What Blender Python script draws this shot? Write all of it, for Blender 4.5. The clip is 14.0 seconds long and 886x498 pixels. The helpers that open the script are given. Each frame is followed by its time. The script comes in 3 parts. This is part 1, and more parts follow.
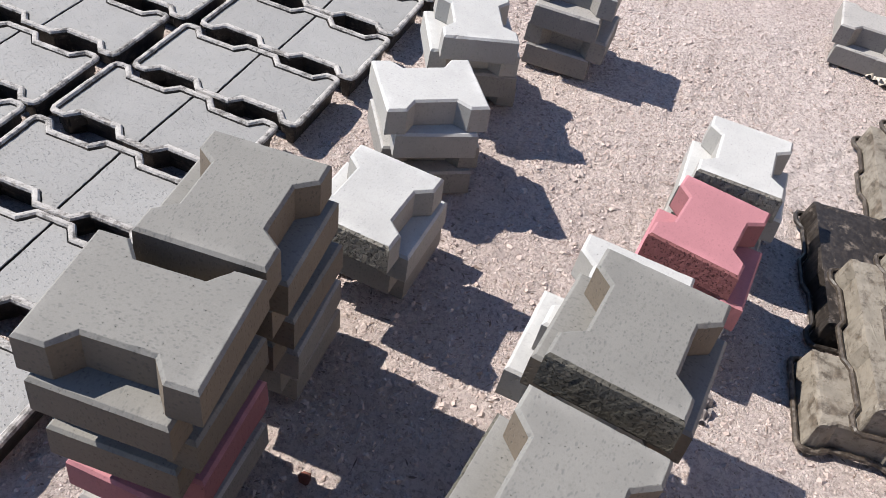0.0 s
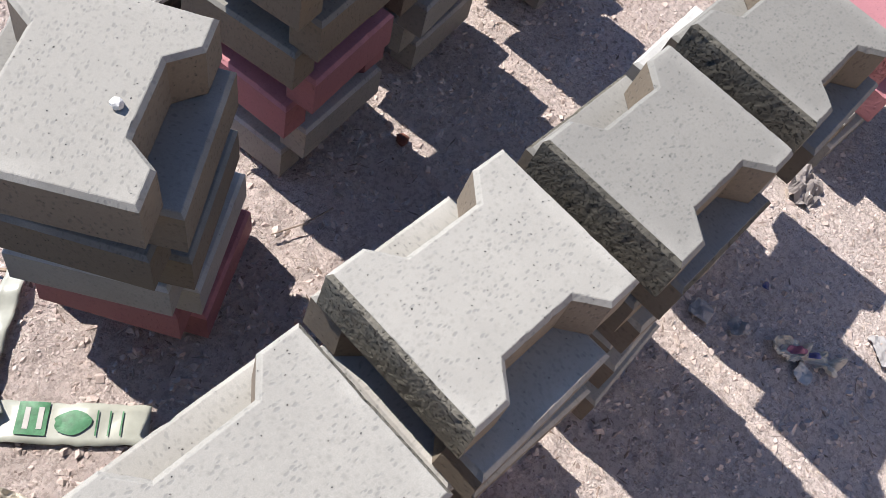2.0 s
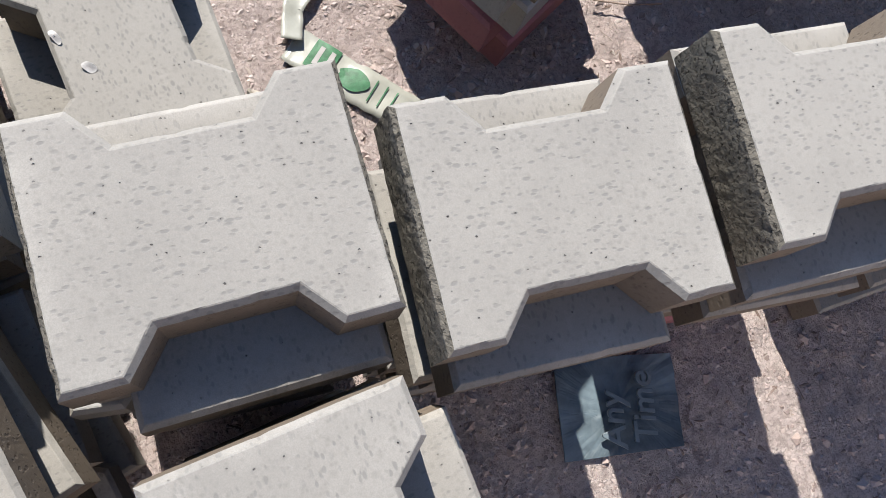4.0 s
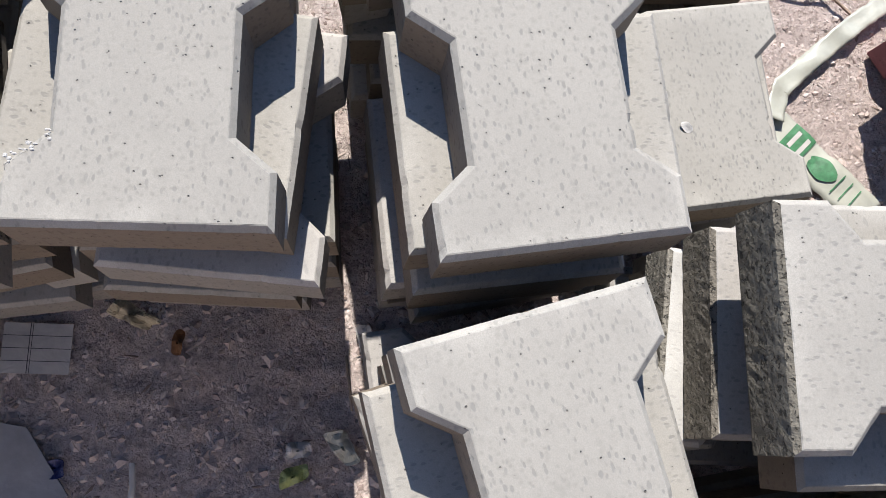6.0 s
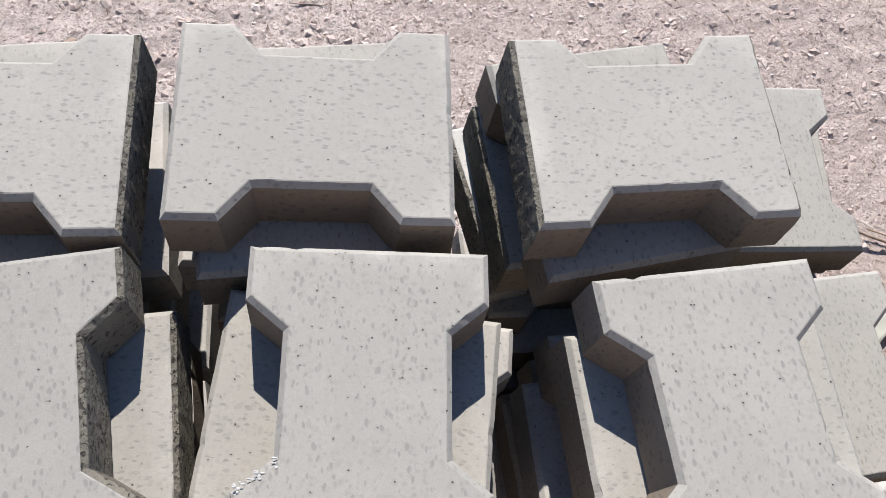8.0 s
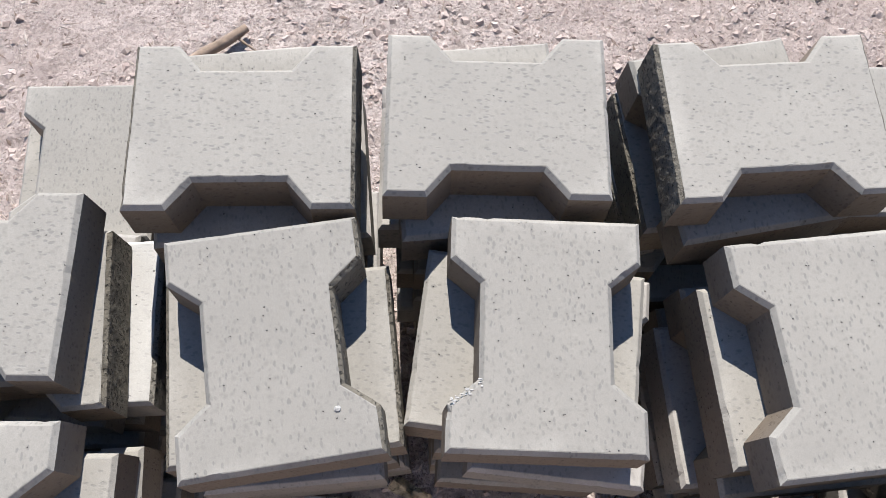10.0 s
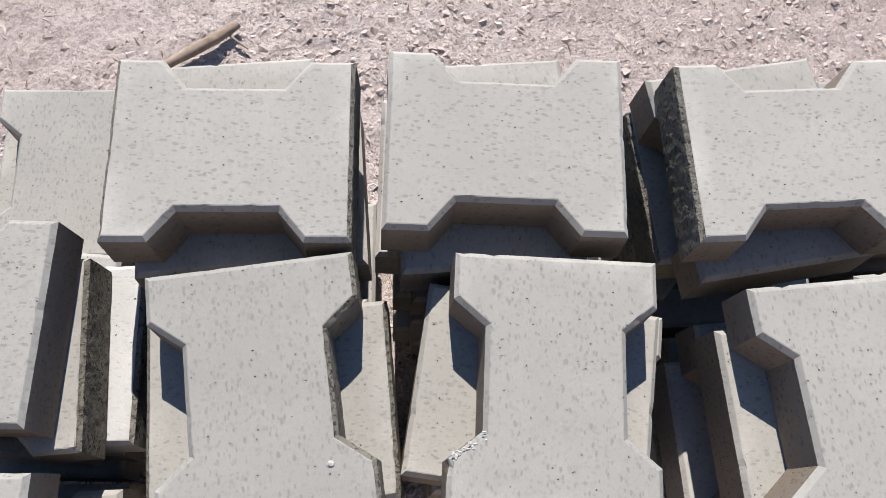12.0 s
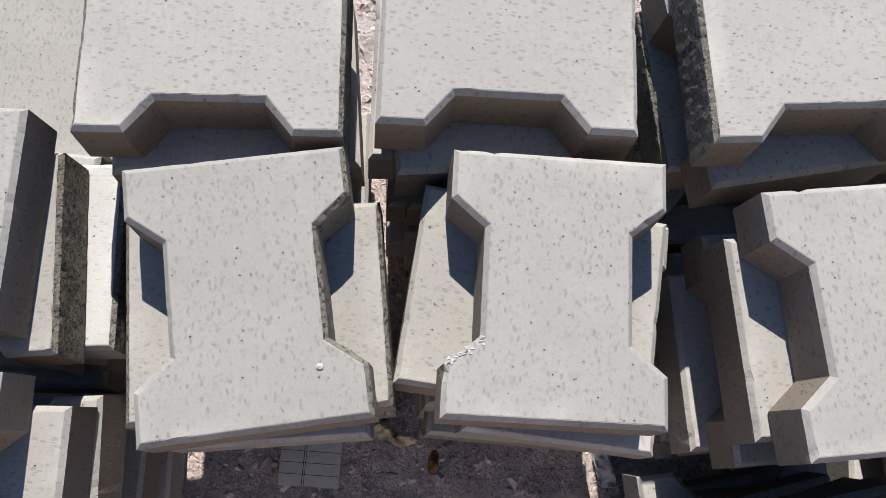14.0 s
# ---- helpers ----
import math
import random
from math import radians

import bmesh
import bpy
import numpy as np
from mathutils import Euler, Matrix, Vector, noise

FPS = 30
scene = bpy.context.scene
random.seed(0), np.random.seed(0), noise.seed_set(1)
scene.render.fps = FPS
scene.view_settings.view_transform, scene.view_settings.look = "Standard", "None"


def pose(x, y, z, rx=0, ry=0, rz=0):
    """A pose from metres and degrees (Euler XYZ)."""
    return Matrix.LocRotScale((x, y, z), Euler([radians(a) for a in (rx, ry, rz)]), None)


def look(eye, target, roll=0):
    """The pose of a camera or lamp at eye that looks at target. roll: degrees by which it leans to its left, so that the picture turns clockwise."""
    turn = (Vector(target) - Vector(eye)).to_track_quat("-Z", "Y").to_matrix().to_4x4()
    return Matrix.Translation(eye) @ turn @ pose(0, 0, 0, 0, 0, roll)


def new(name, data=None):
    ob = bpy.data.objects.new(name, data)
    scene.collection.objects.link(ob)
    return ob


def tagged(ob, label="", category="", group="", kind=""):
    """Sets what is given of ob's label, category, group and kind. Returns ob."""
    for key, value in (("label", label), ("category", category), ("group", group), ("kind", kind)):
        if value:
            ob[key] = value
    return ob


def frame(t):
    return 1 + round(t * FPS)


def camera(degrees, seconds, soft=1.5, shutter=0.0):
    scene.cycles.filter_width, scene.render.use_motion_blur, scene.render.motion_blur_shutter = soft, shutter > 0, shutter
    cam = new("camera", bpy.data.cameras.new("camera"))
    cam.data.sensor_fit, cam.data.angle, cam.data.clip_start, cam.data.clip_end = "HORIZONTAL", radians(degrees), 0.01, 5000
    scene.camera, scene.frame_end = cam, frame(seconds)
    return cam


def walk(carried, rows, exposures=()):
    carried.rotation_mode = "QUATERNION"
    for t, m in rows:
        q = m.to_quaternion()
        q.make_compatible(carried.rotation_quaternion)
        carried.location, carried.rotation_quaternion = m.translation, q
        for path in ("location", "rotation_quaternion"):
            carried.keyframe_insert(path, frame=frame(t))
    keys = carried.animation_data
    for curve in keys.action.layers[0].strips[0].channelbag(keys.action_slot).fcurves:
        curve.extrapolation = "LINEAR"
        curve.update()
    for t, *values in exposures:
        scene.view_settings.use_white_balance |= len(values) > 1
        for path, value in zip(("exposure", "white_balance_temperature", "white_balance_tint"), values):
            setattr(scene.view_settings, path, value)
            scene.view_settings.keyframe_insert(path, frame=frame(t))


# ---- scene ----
cam = camera(55.60, 14.0, soft=0.5)
PATH = [
    (0, (-0.1306, 0.0082, 1.182), (0.8788, 0.3424, 0.124), 12.08),
    (0.5, (-0.1449, -0.0127, 1.1777), (0.8524, 0.2986, 0.1015), 12.42),
    (1, (-0.1789, -0.0259, 1.1478), (0.7748, 0.3014, 0.0372), 14.73),
    (1.5, (-0.2071, -0.0529, 1.0808), (0.6673, 0.2376, -0.1028), 16.74),
    (2, (-0.2619, -0.0723, 1.0388), (0.4761, 0.2144, -0.2353), 24.84),
    (2.2, (-0.2773, -0.0887, 1.0213), (0.3946, 0.1954, -0.2894), 27.95),
    (4.3, (-0.436, -0.0748, 0.953), (-0.123, 0.1433, -0.4976), 42.09),
    (4.5, (-0.4736, -0.0902, 0.9428), (-0.2139, 0.2129, -0.5031), 29.49),
    (5, (-0.5728, -0.0703, 0.9485), (-0.3972, 0.2234, -0.5119), 24.86),
    (5.5, (-0.7008, -0.0339, 0.9648), (-0.4717, 0.2263, -0.4946), 37.99),
    (6, (-0.7674, 0.0014, 0.9785), (-0.6134, 0.2783, -0.4877), 29.0),
    (6.5, (-0.8381, 0.0314, 0.9914), (-0.6477, 0.4582, -0.4339), 24.08),
    (7, (-0.8804, 0.0578, 1.0054), (-0.6573, 0.5878, -0.38), 22.26),
    (7.5, (-0.8787, 0.0596, 1.0083), (-0.7141, 0.6919, -0.342), 13.83),
    (8, (-0.9101, 0.0844, 1.0062), (-0.7508, 0.6692, -0.3659), 15.24),
    (8.5, (-0.9256, 0.0835, 0.9908), (-0.7678, 0.6324, -0.3962), 16.29),
    (9, (-0.961, 0.0626, 1.0559), (-0.8347, 0.569, -0.3504), 15.63),
    (9.2, (-0.9869, 0.0415, 1.0931), (-0.8912, 0.5424, -0.3176), 10.93),
    (11.3, (-1.0094, 0.0491, 1.1721), (-1.0045, 0.5168, -0.2532), 3.79),
    (11.5, (-1.0091, 0.0568, 1.1689), (-1.0017, 0.5127, -0.2601), 3.77),
    (12, (-1.0143, 0.1067, 1.1207), (-0.9656, 0.5652, -0.3066), 7.95),
    (12.5, (-1.013, 0.1338, 1.0589), (-0.9136, 0.5769, -0.3708), 14.72),
    (13, (-1.0126, 0.0984, 1.0458), (-0.9363, 0.5855, -0.3709), 11.21),
    (13.5, (-1.0114, 0.0951, 1.0704), (-0.9293, 0.4517, -0.3842), 14.22),
    (14, (-1.0149, 0.0865, 1.0735), (-0.9485, 0.4423, -0.3821), 13.09),
]
EXPOSURE = [(0, 0.74), (1.0, 0.78), (1.5, 0.88), (2.2, 0.96), (4.3, 0.76), (5.0, 0.76), (6.0, 0.92), (7.0, 0.84), (8.0, 0.78), (9.0, 0.82), (11.3, 0.74), (14.0, 0.82)]
walk(cam, [(t, look(eye, target, roll)) for t, eye, target, roll in PATH], [(t, stops, 6660, 10.5) for t, stops in EXPOSURE])

# ---- light ----
SUN_FROM = Vector((-0.065, 0.93, 1.0)).normalized()
sun = new("sun", bpy.data.lights.new("sun", "SUN"))
sun.data.energy, sun.data.angle, sun.data.color = 5.0, radians(0.53), (1.0, 0.955, 0.905)
sun.matrix_world = look(SUN_FROM * 6, (0, 0, 0))
world = bpy.data.worlds.new("sky")
scene.world = world
world.use_nodes = True
wn = world.node_tree.nodes
sky = wn.new("ShaderNodeTexSky")
sky.sky_type, sky.sun_disc = "NISHITA", False
sky.altitude, sky.dust_density, sky.ozone_density = 2500, 0.1, 5.0
sky.sun_elevation = math.asin(SUN_FROM.z)
sky.sun_rotation = math.atan2(SUN_FROM.x, SUN_FROM.y)
wn["Background"].inputs["Strength"].default_value = 0.118
world.node_tree.links.new(sky.outputs[0], wn["Background"].inputs[0])

# ---- materials ----


class Nodes:
    """A short way to write a node material."""

    def __init__(self, name):
        self.mat = bpy.data.materials.new(name)
        self.mat.use_nodes = True
        self.tree = self.mat.node_tree
        self.bsdf = self.tree.nodes["Principled BSDF"]

    def add(self, kind, **inputs):
        n = self.tree.nodes.new("ShaderNode" + kind)
        for key, value in inputs.items():
            self.put(n.inputs[key.replace("_", " ")], value)
        return n

    def put(self, socket, value):
        if isinstance(value, bpy.types.NodeSocket):
            self.tree.links.new(value, socket)
        else:
            socket.default_value = value

    def coords(self, shift=True, scale=(1, 1, 1)):
        c = self.tree.nodes.new("ShaderNodeTexCoord").outputs["Object"]
        if not shift:
            return c
        r = self.tree.nodes.new("ShaderNodeObjectInfo").outputs["Random"]
        k = self.add("Math", Value=r)
        k.operation = "MULTIPLY"
        k.inputs[1].default_value = 37.0
        v = self.add("CombineXYZ", X=k.outputs[0], Y=k.outputs[0], Z=k.outputs[0])
        a = self.tree.nodes.new("ShaderNodeVectorMath")
        self.put(a.inputs[0], c)
        self.put(a.inputs[1], v.outputs[0])
        return a.outputs[0]

    def noise(self, vec, scale, detail=4.0, rough=0.55, distort=0.0):
        n = self.add("TexNoise", Vector=vec, Scale=scale, Detail=detail, Roughness=rough, Distortion=distort)
        return n.outputs["Fac"]

    def voronoi(self, vec, scale, feature="F1", rand=1.0):
        n = self.add("TexVoronoi", Vector=vec, Scale=scale, Randomness=rand)
        n.feature = feature
        return n.outputs["Distance"]

    def ramp(self, fac, lo, hi, a=0.0, b=1.0):
        n = self.add("MapRange", Value=fac)
        for i, v in ((1, lo), (2, hi), (3, a), (4, b)):
            n.inputs[i].default_value = v
        n.clamp = True
        return n.outputs[0]

    def mix(self, fac, a, b, mode="MIX"):
        n = self.tree.nodes.new("ShaderNodeMix")
        n.data_type, n.blend_type = "RGBA", mode
        for sock, val in ((n.inputs[0], fac), (n.inputs[6], a), (n.inputs[7], b)):
            if isinstance(val, tuple) and len(val) == 3:
                val = (*val, 1)
            self.put(sock, val)
        return n.outputs[2]

    def math(self, op, a, b=0.0):
        n = self.tree.nodes.new("ShaderNodeMath")
        n.operation = op
        self.put(n.inputs[0], a)
        self.put(n.inputs[1], b)
        return n.outputs[0]

    def bump(self, height, strength, distance, normal=None):
        n = self.add("Bump", Height=height, Strength=strength, Distance=distance)
        if normal is not None:
            self.put(n.inputs["Normal"], normal)
        return n.outputs["Normal"]

    def done(self, color, rough=0.85, normal=None, metal=0.0, spec=0.3):
        if isinstance(color, tuple):
            color = (*color, 1)
        self.put(self.bsdf.inputs["Base Color"], color)
        self.put(self.bsdf.inputs["Roughness"], rough)
        self.put(self.bsdf.inputs["Metallic"], metal)
        self.put(self.bsdf.inputs["Specular IOR Level"], spec)
        if normal is not None:
            self.put(self.bsdf.inputs["Normal"], normal)
        return self.mat


def scaled(c, k):
    return tuple(min(1.0, v * k) for v in c)


def concrete(name, base, spots=0.75, tone=0.07, relief=0.13, worn=False, holes=0.62):
    """Cast concrete with a smooth face: mottled, blotched where the aggregate shows through, flecked and pinholed."""
    n = Nodes(name)
    v = n.coords()
    rnd = n.tree.nodes.new("ShaderNodeObjectInfo").outputs["Random"]
    tint = n.ramp(rnd, 0, 1, 1 - tone, 1 + tone)
    cloud = n.ramp(n.noise(v, 13, 5, 0.6), 0.3, 0.7)
    col = n.mix(cloud, scaled(base, 0.92), scaled(base, 1.08))
    col = n.mix(n.ramp(n.noise(v, 5, 3), 0.5, 0.75, 0, 0.35), col, scaled(base, 1.25))
    warp = n.tree.nodes.new("ShaderNodeVectorMath")
    bend = n.add("TexNoise", Vector=v, Scale=140.0, Detail=2.0)
    off = n.tree.nodes.new("ShaderNodeVectorMath")
    off.operation = "SCALE"
    n.put(off.inputs[0], bend.outputs["Color"])
    off.inputs["Scale"].default_value = 0.0032
    n.put(warp.inputs[0], v)
    n.put(warp.inputs[1], off.outputs[0])

    def dots(scale, lo, hi, keep):
        d = n.add("TexVoronoi", Vector=warp.outputs[0], Scale=scale)
        pick = n.add("SeparateColor", Color=d.outputs["Color"])
        chosen = n.ramp(pick.outputs[0], keep, keep + 0.25)
        return n.math("MULTIPLY", n.ramp(d.outputs["Distance"], lo, hi, 1.0, 0.0), chosen)

    blotch = n.math("MAXIMUM", dots(150, 0.08, 0.42, 0.30), n.math("MAXIMUM", dots(240, 0.10, 0.45, 0.35), dots(95, 0.05, 0.30, 0.50)))
    blotch = n.math("MULTIPLY", blotch, n.ramp(n.noise(v, 19, 3), 0.35, 0.6, 0.5, 1.0))
    col = n.mix(n.math("MULTIPLY", blotch, spots), col, scaled(base, 0.74))
    pale = n.ramp(n.noise(v, 120, 3, 0.6, 1.0), 0.58, 0.72)
    col = n.mix(n.math("MULTIPLY", pale, 0.25), col, scaled(base, 1.3))
    rice = None
    for turn, scale, keep in ((0.7, 88, 0.42), (-0.5, 104, 0.48), (1.9, 125, 0.45)):
        thin = n.tree.nodes.new("ShaderNodeMapping")
        n.put(thin.inputs["Vector"], warp.outputs[0])
        thin.inputs["Rotation"].default_value = (0.0, 0.0, turn)
        thin.inputs["Scale"].default_value = (1.0, 2.0, 1.0)
        d = n.add("TexVoronoi", Vector=thin.outputs[0], Scale=scale)
        pick = n.add("SeparateColor", Color=d.outputs["Color"])
        one = n.math("MULTIPLY", n.ramp(d.outputs["Distance"], 0.17, 0.30, 1.0, 0.0), n.ramp(pick.outputs[0], keep, keep + 0.3))
        rice = one if rice is None else n.math("MAXIMUM", rice, one)
    col = n.mix(n.math("MULTIPLY", rice, spots), col, tuple(c * k for c, k in zip(base, (0.64, 0.655, 0.68))))
    hole = n.math("MAXIMUM", dots(150, 0.06, 0.12, holes), dots(70, 0.03, 0.065, holes - 0.12))
    col = n.mix(n.math("MULTIPLY", hole, 0.9), col, scaled(base, 0.12))
    if worn:
        p = n.add("SeparateXYZ", Vector=n.coords(False))
        ax = n.math("MULTIPLY", n.math("ABSOLUTE", p.outputs[0]), 1 / 0.100)
        ay = n.math("MULTIPLY", n.math("ABSOLUTE", p.outputs[1]), 1 / 0.0825)
        rub = n.ramp(n.math("MAXIMUM", ax, ay), 0.80, 1.0)
        rub = n.math("MULTIPLY", rub, n.ramp(n.noise(v, 11, 5, 0.65), 0.45, 0.65))
        col = n.mix(n.math("MULTIPLY", rub, 0.8), col, scaled(base, 1.45))
    fine = n.noise(v, 1100, 2)
    col = n.mix(n.ramp(fine, 0.35, 0.65, 0.0, 0.34), col, scaled(base, 0.68))
    hue = n.add("HueSaturation", Color=col, Value=tint)
    nb = n.bump(n.noise(v, 260, 4, 0.6), relief, 0.0012)
    nb = n.bump(n.math("SUBTRACT", 1.0, rice), relief * 1.3, 0.0010, nb)
    nb = n.bump(n.math("SUBTRACT", 1.0, hole), 0.7, 0.002, nb)
    return n.done(hue.outputs[0], n.ramp(cloud, 0, 1, 0.72, 0.88), nb)


def rough_concrete(name, base):
    """The torn, open-grained face of a block."""
    n = Nodes(name)
    v = n.coords()
    pit = n.ramp(n.noise(v, 230, 3, 0.55, 0.4), 0.37, 0.42)
    grain = n.noise(v, 700, 3, 0.6)
    lumps = n.noise(v, 170, 4, 0.6)
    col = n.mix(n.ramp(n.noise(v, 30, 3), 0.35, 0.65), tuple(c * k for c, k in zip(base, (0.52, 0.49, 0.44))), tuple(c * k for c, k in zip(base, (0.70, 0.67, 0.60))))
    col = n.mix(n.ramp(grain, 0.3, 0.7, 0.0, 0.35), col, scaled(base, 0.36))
    # Pits painted near black: the shade inside open pores, put into the colour.
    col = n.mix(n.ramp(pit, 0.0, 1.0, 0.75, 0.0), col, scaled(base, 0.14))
    nb = n.bump(lumps, 0.9, 0.0035)
    nb = n.bump(pit, 0.9, 0.0025, nb)
    nb = n.bump(grain, 0.5, 0.0010, nb)
    return n.done(col, 0.95, nb, spec=0.15)


GREY, DARK, LIGHT, WHITE, RED = (0.262, 0.253, 0.229), (0.176, 0.171, 0.156), (0.290, 0.279, 0.262), (0.380, 0.377, 0.362), (0.345, 0.150, 0.165)


def dusty_shade(base, brown=True):
    """Side colour: brown earth dust, with shade and warm ground bounce painted in."""
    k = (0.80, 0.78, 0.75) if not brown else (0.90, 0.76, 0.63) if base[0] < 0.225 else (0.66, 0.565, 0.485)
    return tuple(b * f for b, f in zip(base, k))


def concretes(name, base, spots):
    # The third material, for sides, is a dusted copy with shade in its colour.
    return concrete(name, base, spots, worn=True), rough_concrete("torn_" + name, base), concrete("dusty_" + name, dusty_shade(base, base[0] < 0.289), spots, relief=0.3, holes=0.48)


CONCRETE = {
    "grey": concretes("grey_concrete", GREY, 0.72),
    "dark": concretes("damp_grey_concrete", DARK, 0.7),
    "light": concretes("pale_concrete", LIGHT, 0.75),
    "white": concretes("white_concrete", WHITE, 0.35),
    "red": concretes("red_concrete", RED, 0.35),
}


def ground_material():
    n = Nodes("dry_earth")
    v = n.coords(False)
    cloud = n.ramp(n.noise(v, 2.3, 6, 0.65), 0.32, 0.68)
    col = n.mix(cloud, (0.563, 0.463, 0.427), (0.644, 0.552, 0.513))
    col = n.mix(n.ramp(n.noise(v, 0.8, 4), 0.45, 0.65, 0, 0.5), col, (0.691, 0.616, 0.580))
    grit = n.noise(v, 110, 6, 0.7)
    col = n.mix(n.ramp(grit, 0.41, 0.53, 0.62, 0.0), col, (0.322, 0.258, 0.229))
    col = n.mix(n.ramp(n.noise(v, 260, 3, 0.6), 0.58, 0.66, 0, 0.7), col, (0.644, 0.583, 0.552))
    dark = n.ramp(n.noise(v, 40, 5, 0.7, 0.8), 0.60, 0.68, 0, 0.55)
    col = n.mix(dark, col, (0.209, 0.158, 0.143))
    nb = n.bump(n.noise(v, 60, 7, 0.72), 1.0, 0.020)
    nb = n.bump(n.noise(v, 260, 4, 0.7), 0.9, 0.004, nb)
    return n.done(col, 0.95, nb, spec=0.1)


def plain(name, base, rough=0.8, var=0.25, scale=60, spec=0.3, metal=0.0, bump=0.3):
    n = Nodes(name)
    v = n.coords()
    f = n.ramp(n.noise(v, scale, 5, 0.6), 0.3, 0.7)
    col = n.mix(f, scaled(base, 1 - var), scaled(base, 1 + var))
    nb = n.bump(n.noise(v, scale * 5, 3), bump, 0.001)
    return n.done(col, rough, nb, metal, spec)


def island(name, bases, rough=0.9):
    """Bits of many colours in one mesh."""
    n = Nodes(name)
    r = n.tree.nodes.new("ShaderNodeNewGeometry").outputs["Random Per Island"]
    cr = n.tree.nodes.new("ShaderNodeValToRGB")
    cr.color_ramp.interpolation = "CONSTANT"
    while len(cr.color_ramp.elements) < len(bases):
        cr.color_ramp.elements.new(0.5)
    for i, (e, b) in enumerate(zip(cr.color_ramp.elements, bases)):
        e.position, e.color = i / len(bases), (*b, 1)
    n.put(cr.inputs[0], r)
    v = n.coords(False)
    col = n.mix(n.ramp(n.noise(v, 300, 3), 0.35, 0.65, 0, 0.3), cr.outputs[0], (0.18, 0.14, 0.12))
    return n.done(col, rough, n.bump(n.noise(v, 400, 3), 0.4, 0.002), spec=0.1)


def mould_material(name, base, dust, cover, scale=22):
    """Dark plastic caked with dried cement, scraped through in places."""
    n = Nodes(name)
    v = n.coords()
    f = n.ramp(n.noise(v, scale, 8, 0.72), cover, cover + 0.10)
    streak = n.tree.nodes.new("ShaderNodeMapping")
    n.put(streak.inputs["Vector"], v)
    streak.inputs["Scale"].default_value = (0.7, 1.0, 1.0)
    scrape = n.ramp(n.noise(streak.outputs[0], scale * 6, 5, 0.7), 0.36, 0.46, 0.45, 1.0)
    f = n.math("MULTIPLY", f, scrape)
    tone = n.mix(n.ramp(n.noise(v, scale * 1.7, 4), 0.35, 0.65), scaled(dust, 0.85), scaled(dust, 1.1))
    col = n.mix(f, n.mix(n.ramp(n.noise(v, scale * 3, 4), 0.4, 0.65), base, scaled(base, 2.0)), tone)
    return n.done(col, n.ramp(f, 0, 1, 0.45, 0.92), n.bump(n.math("ADD", f, n.noise(v, 160, 5, 0.65)), 0.45, 0.0012), spec=0.3)


EARTH = ground_material()
STONE = island("gravel_stones", [(0.441, 0.371, 0.342), (0.487, 0.418, 0.389), (0.325, 0.264, 0.241), (0.522, 0.458, 0.423), (0.418, 0.354, 0.328), (0.255, 0.206, 0.186)])
CLOD = island("earth_clods", [(0.447, 0.372, 0.339), (0.372, 0.305, 0.276), (0.507, 0.432, 0.394), (0.418, 0.347, 0.313)])
CHIP = island("wood_chips", [(0.34, 0.285, 0.245), (0.22, 0.17, 0.145), (0.42, 0.375, 0.335), (0.15, 0.113, 0.094), (0.36, 0.31, 0.275)])
RIM = mould_material("caked_mould_rim", (0.10, 0.092, 0.083), (0.37, 0.352, 0.33), 0.40, 34)
MOULD = mould_material("dark_mould_plastic", (0.018, 0.015, 0.013), (0.128, 0.106, 0.090), 0.55, 30)
CAKED = mould_material("caked_old_plastic", (0.075, 0.062, 0.048), (0.205, 0.183, 0.150), 0.40, 24)
OLD_RIM = mould_material("brown_old_plastic", (0.034, 0.027, 0.021), (0.150, 0.126, 0.103), 0.52, 40)
WET = concrete("setting_concrete", (0.257, 0.254, 0.244), 0.32, 0.06, 0.7)

# ---- mesh helpers ----


def mesh_of(name, verts, faces, mats, slots=None, smooth=False):
    me = bpy.data.meshes.new(name)
    me.from_pydata(verts, [], faces)
    for m in mats:
        me.materials.append(m)
    if slots:
        for p, s in zip(me.polygons, slots):
            p.material_index = s
    if smooth:
        for p in me.polygons:
            p.use_smooth = True
    me.update()
    return me


def part(name, me, parent, label=""):
    ob = new(name, me)
    ob.parent = parent
    if label:
        ob["label"] = label
    return ob


def offset(poly, d):
    """The closed outline moved inwards by d, corner by corner."""
    out, n = [], len(poly)
    for i in range(n):
        a, b, c = Vector(poly[i - 1]), Vector(poly[i]), Vector(poly[(i + 1) % n])
        u, w = (b - a).normalized(), (c - b).normalized()
        n1, n2 = Vector((-u.y, u.x)), Vector((-w.y, w.x))
        m = (n1 + n2) / (1 + n1.dot(n2))
        out.append((b.x + m.x * d, b.y + m.y * d))
    return out


def dense(poly, step, counts=None):
    out, used = [], []
    for i in range(len(poly)):
        a, b = poly[i], poly[(i + 1) % len(poly)]
        k = counts[i] if counts else max(1, round(math.dist(a, b) / step))
        used.append(k)
        out += [(a[0] + (b[0] - a[0]) * j / k, a[1] + (b[1] - a[1]) * j / k) for j in range(k)]
    return out, used


L, W, T, DRAFT = 0.200, 0.161, 0.0583, 0.0046
BEVEL = 0.0028
END, SLANT, DEPTH = 0.0352, 0.0218, 0.0265


def i_outline(l, w, end=END, slant=SLANT, depth=DEPTH):
    """The I shape, counter-clockwise: a rectangle with a tapered notch in both long sides."""
    x, y = l / 2, w / 2
    a, b = x - end, x - end - slant
    return [(-x, -y), (-a, -y), (-b, -y + depth), (b, -y + depth), (a, -y), (x, -y),
            (x, y), (a, y), (b, y - depth), (-b, y - depth), (-a, y), (-x, y)]


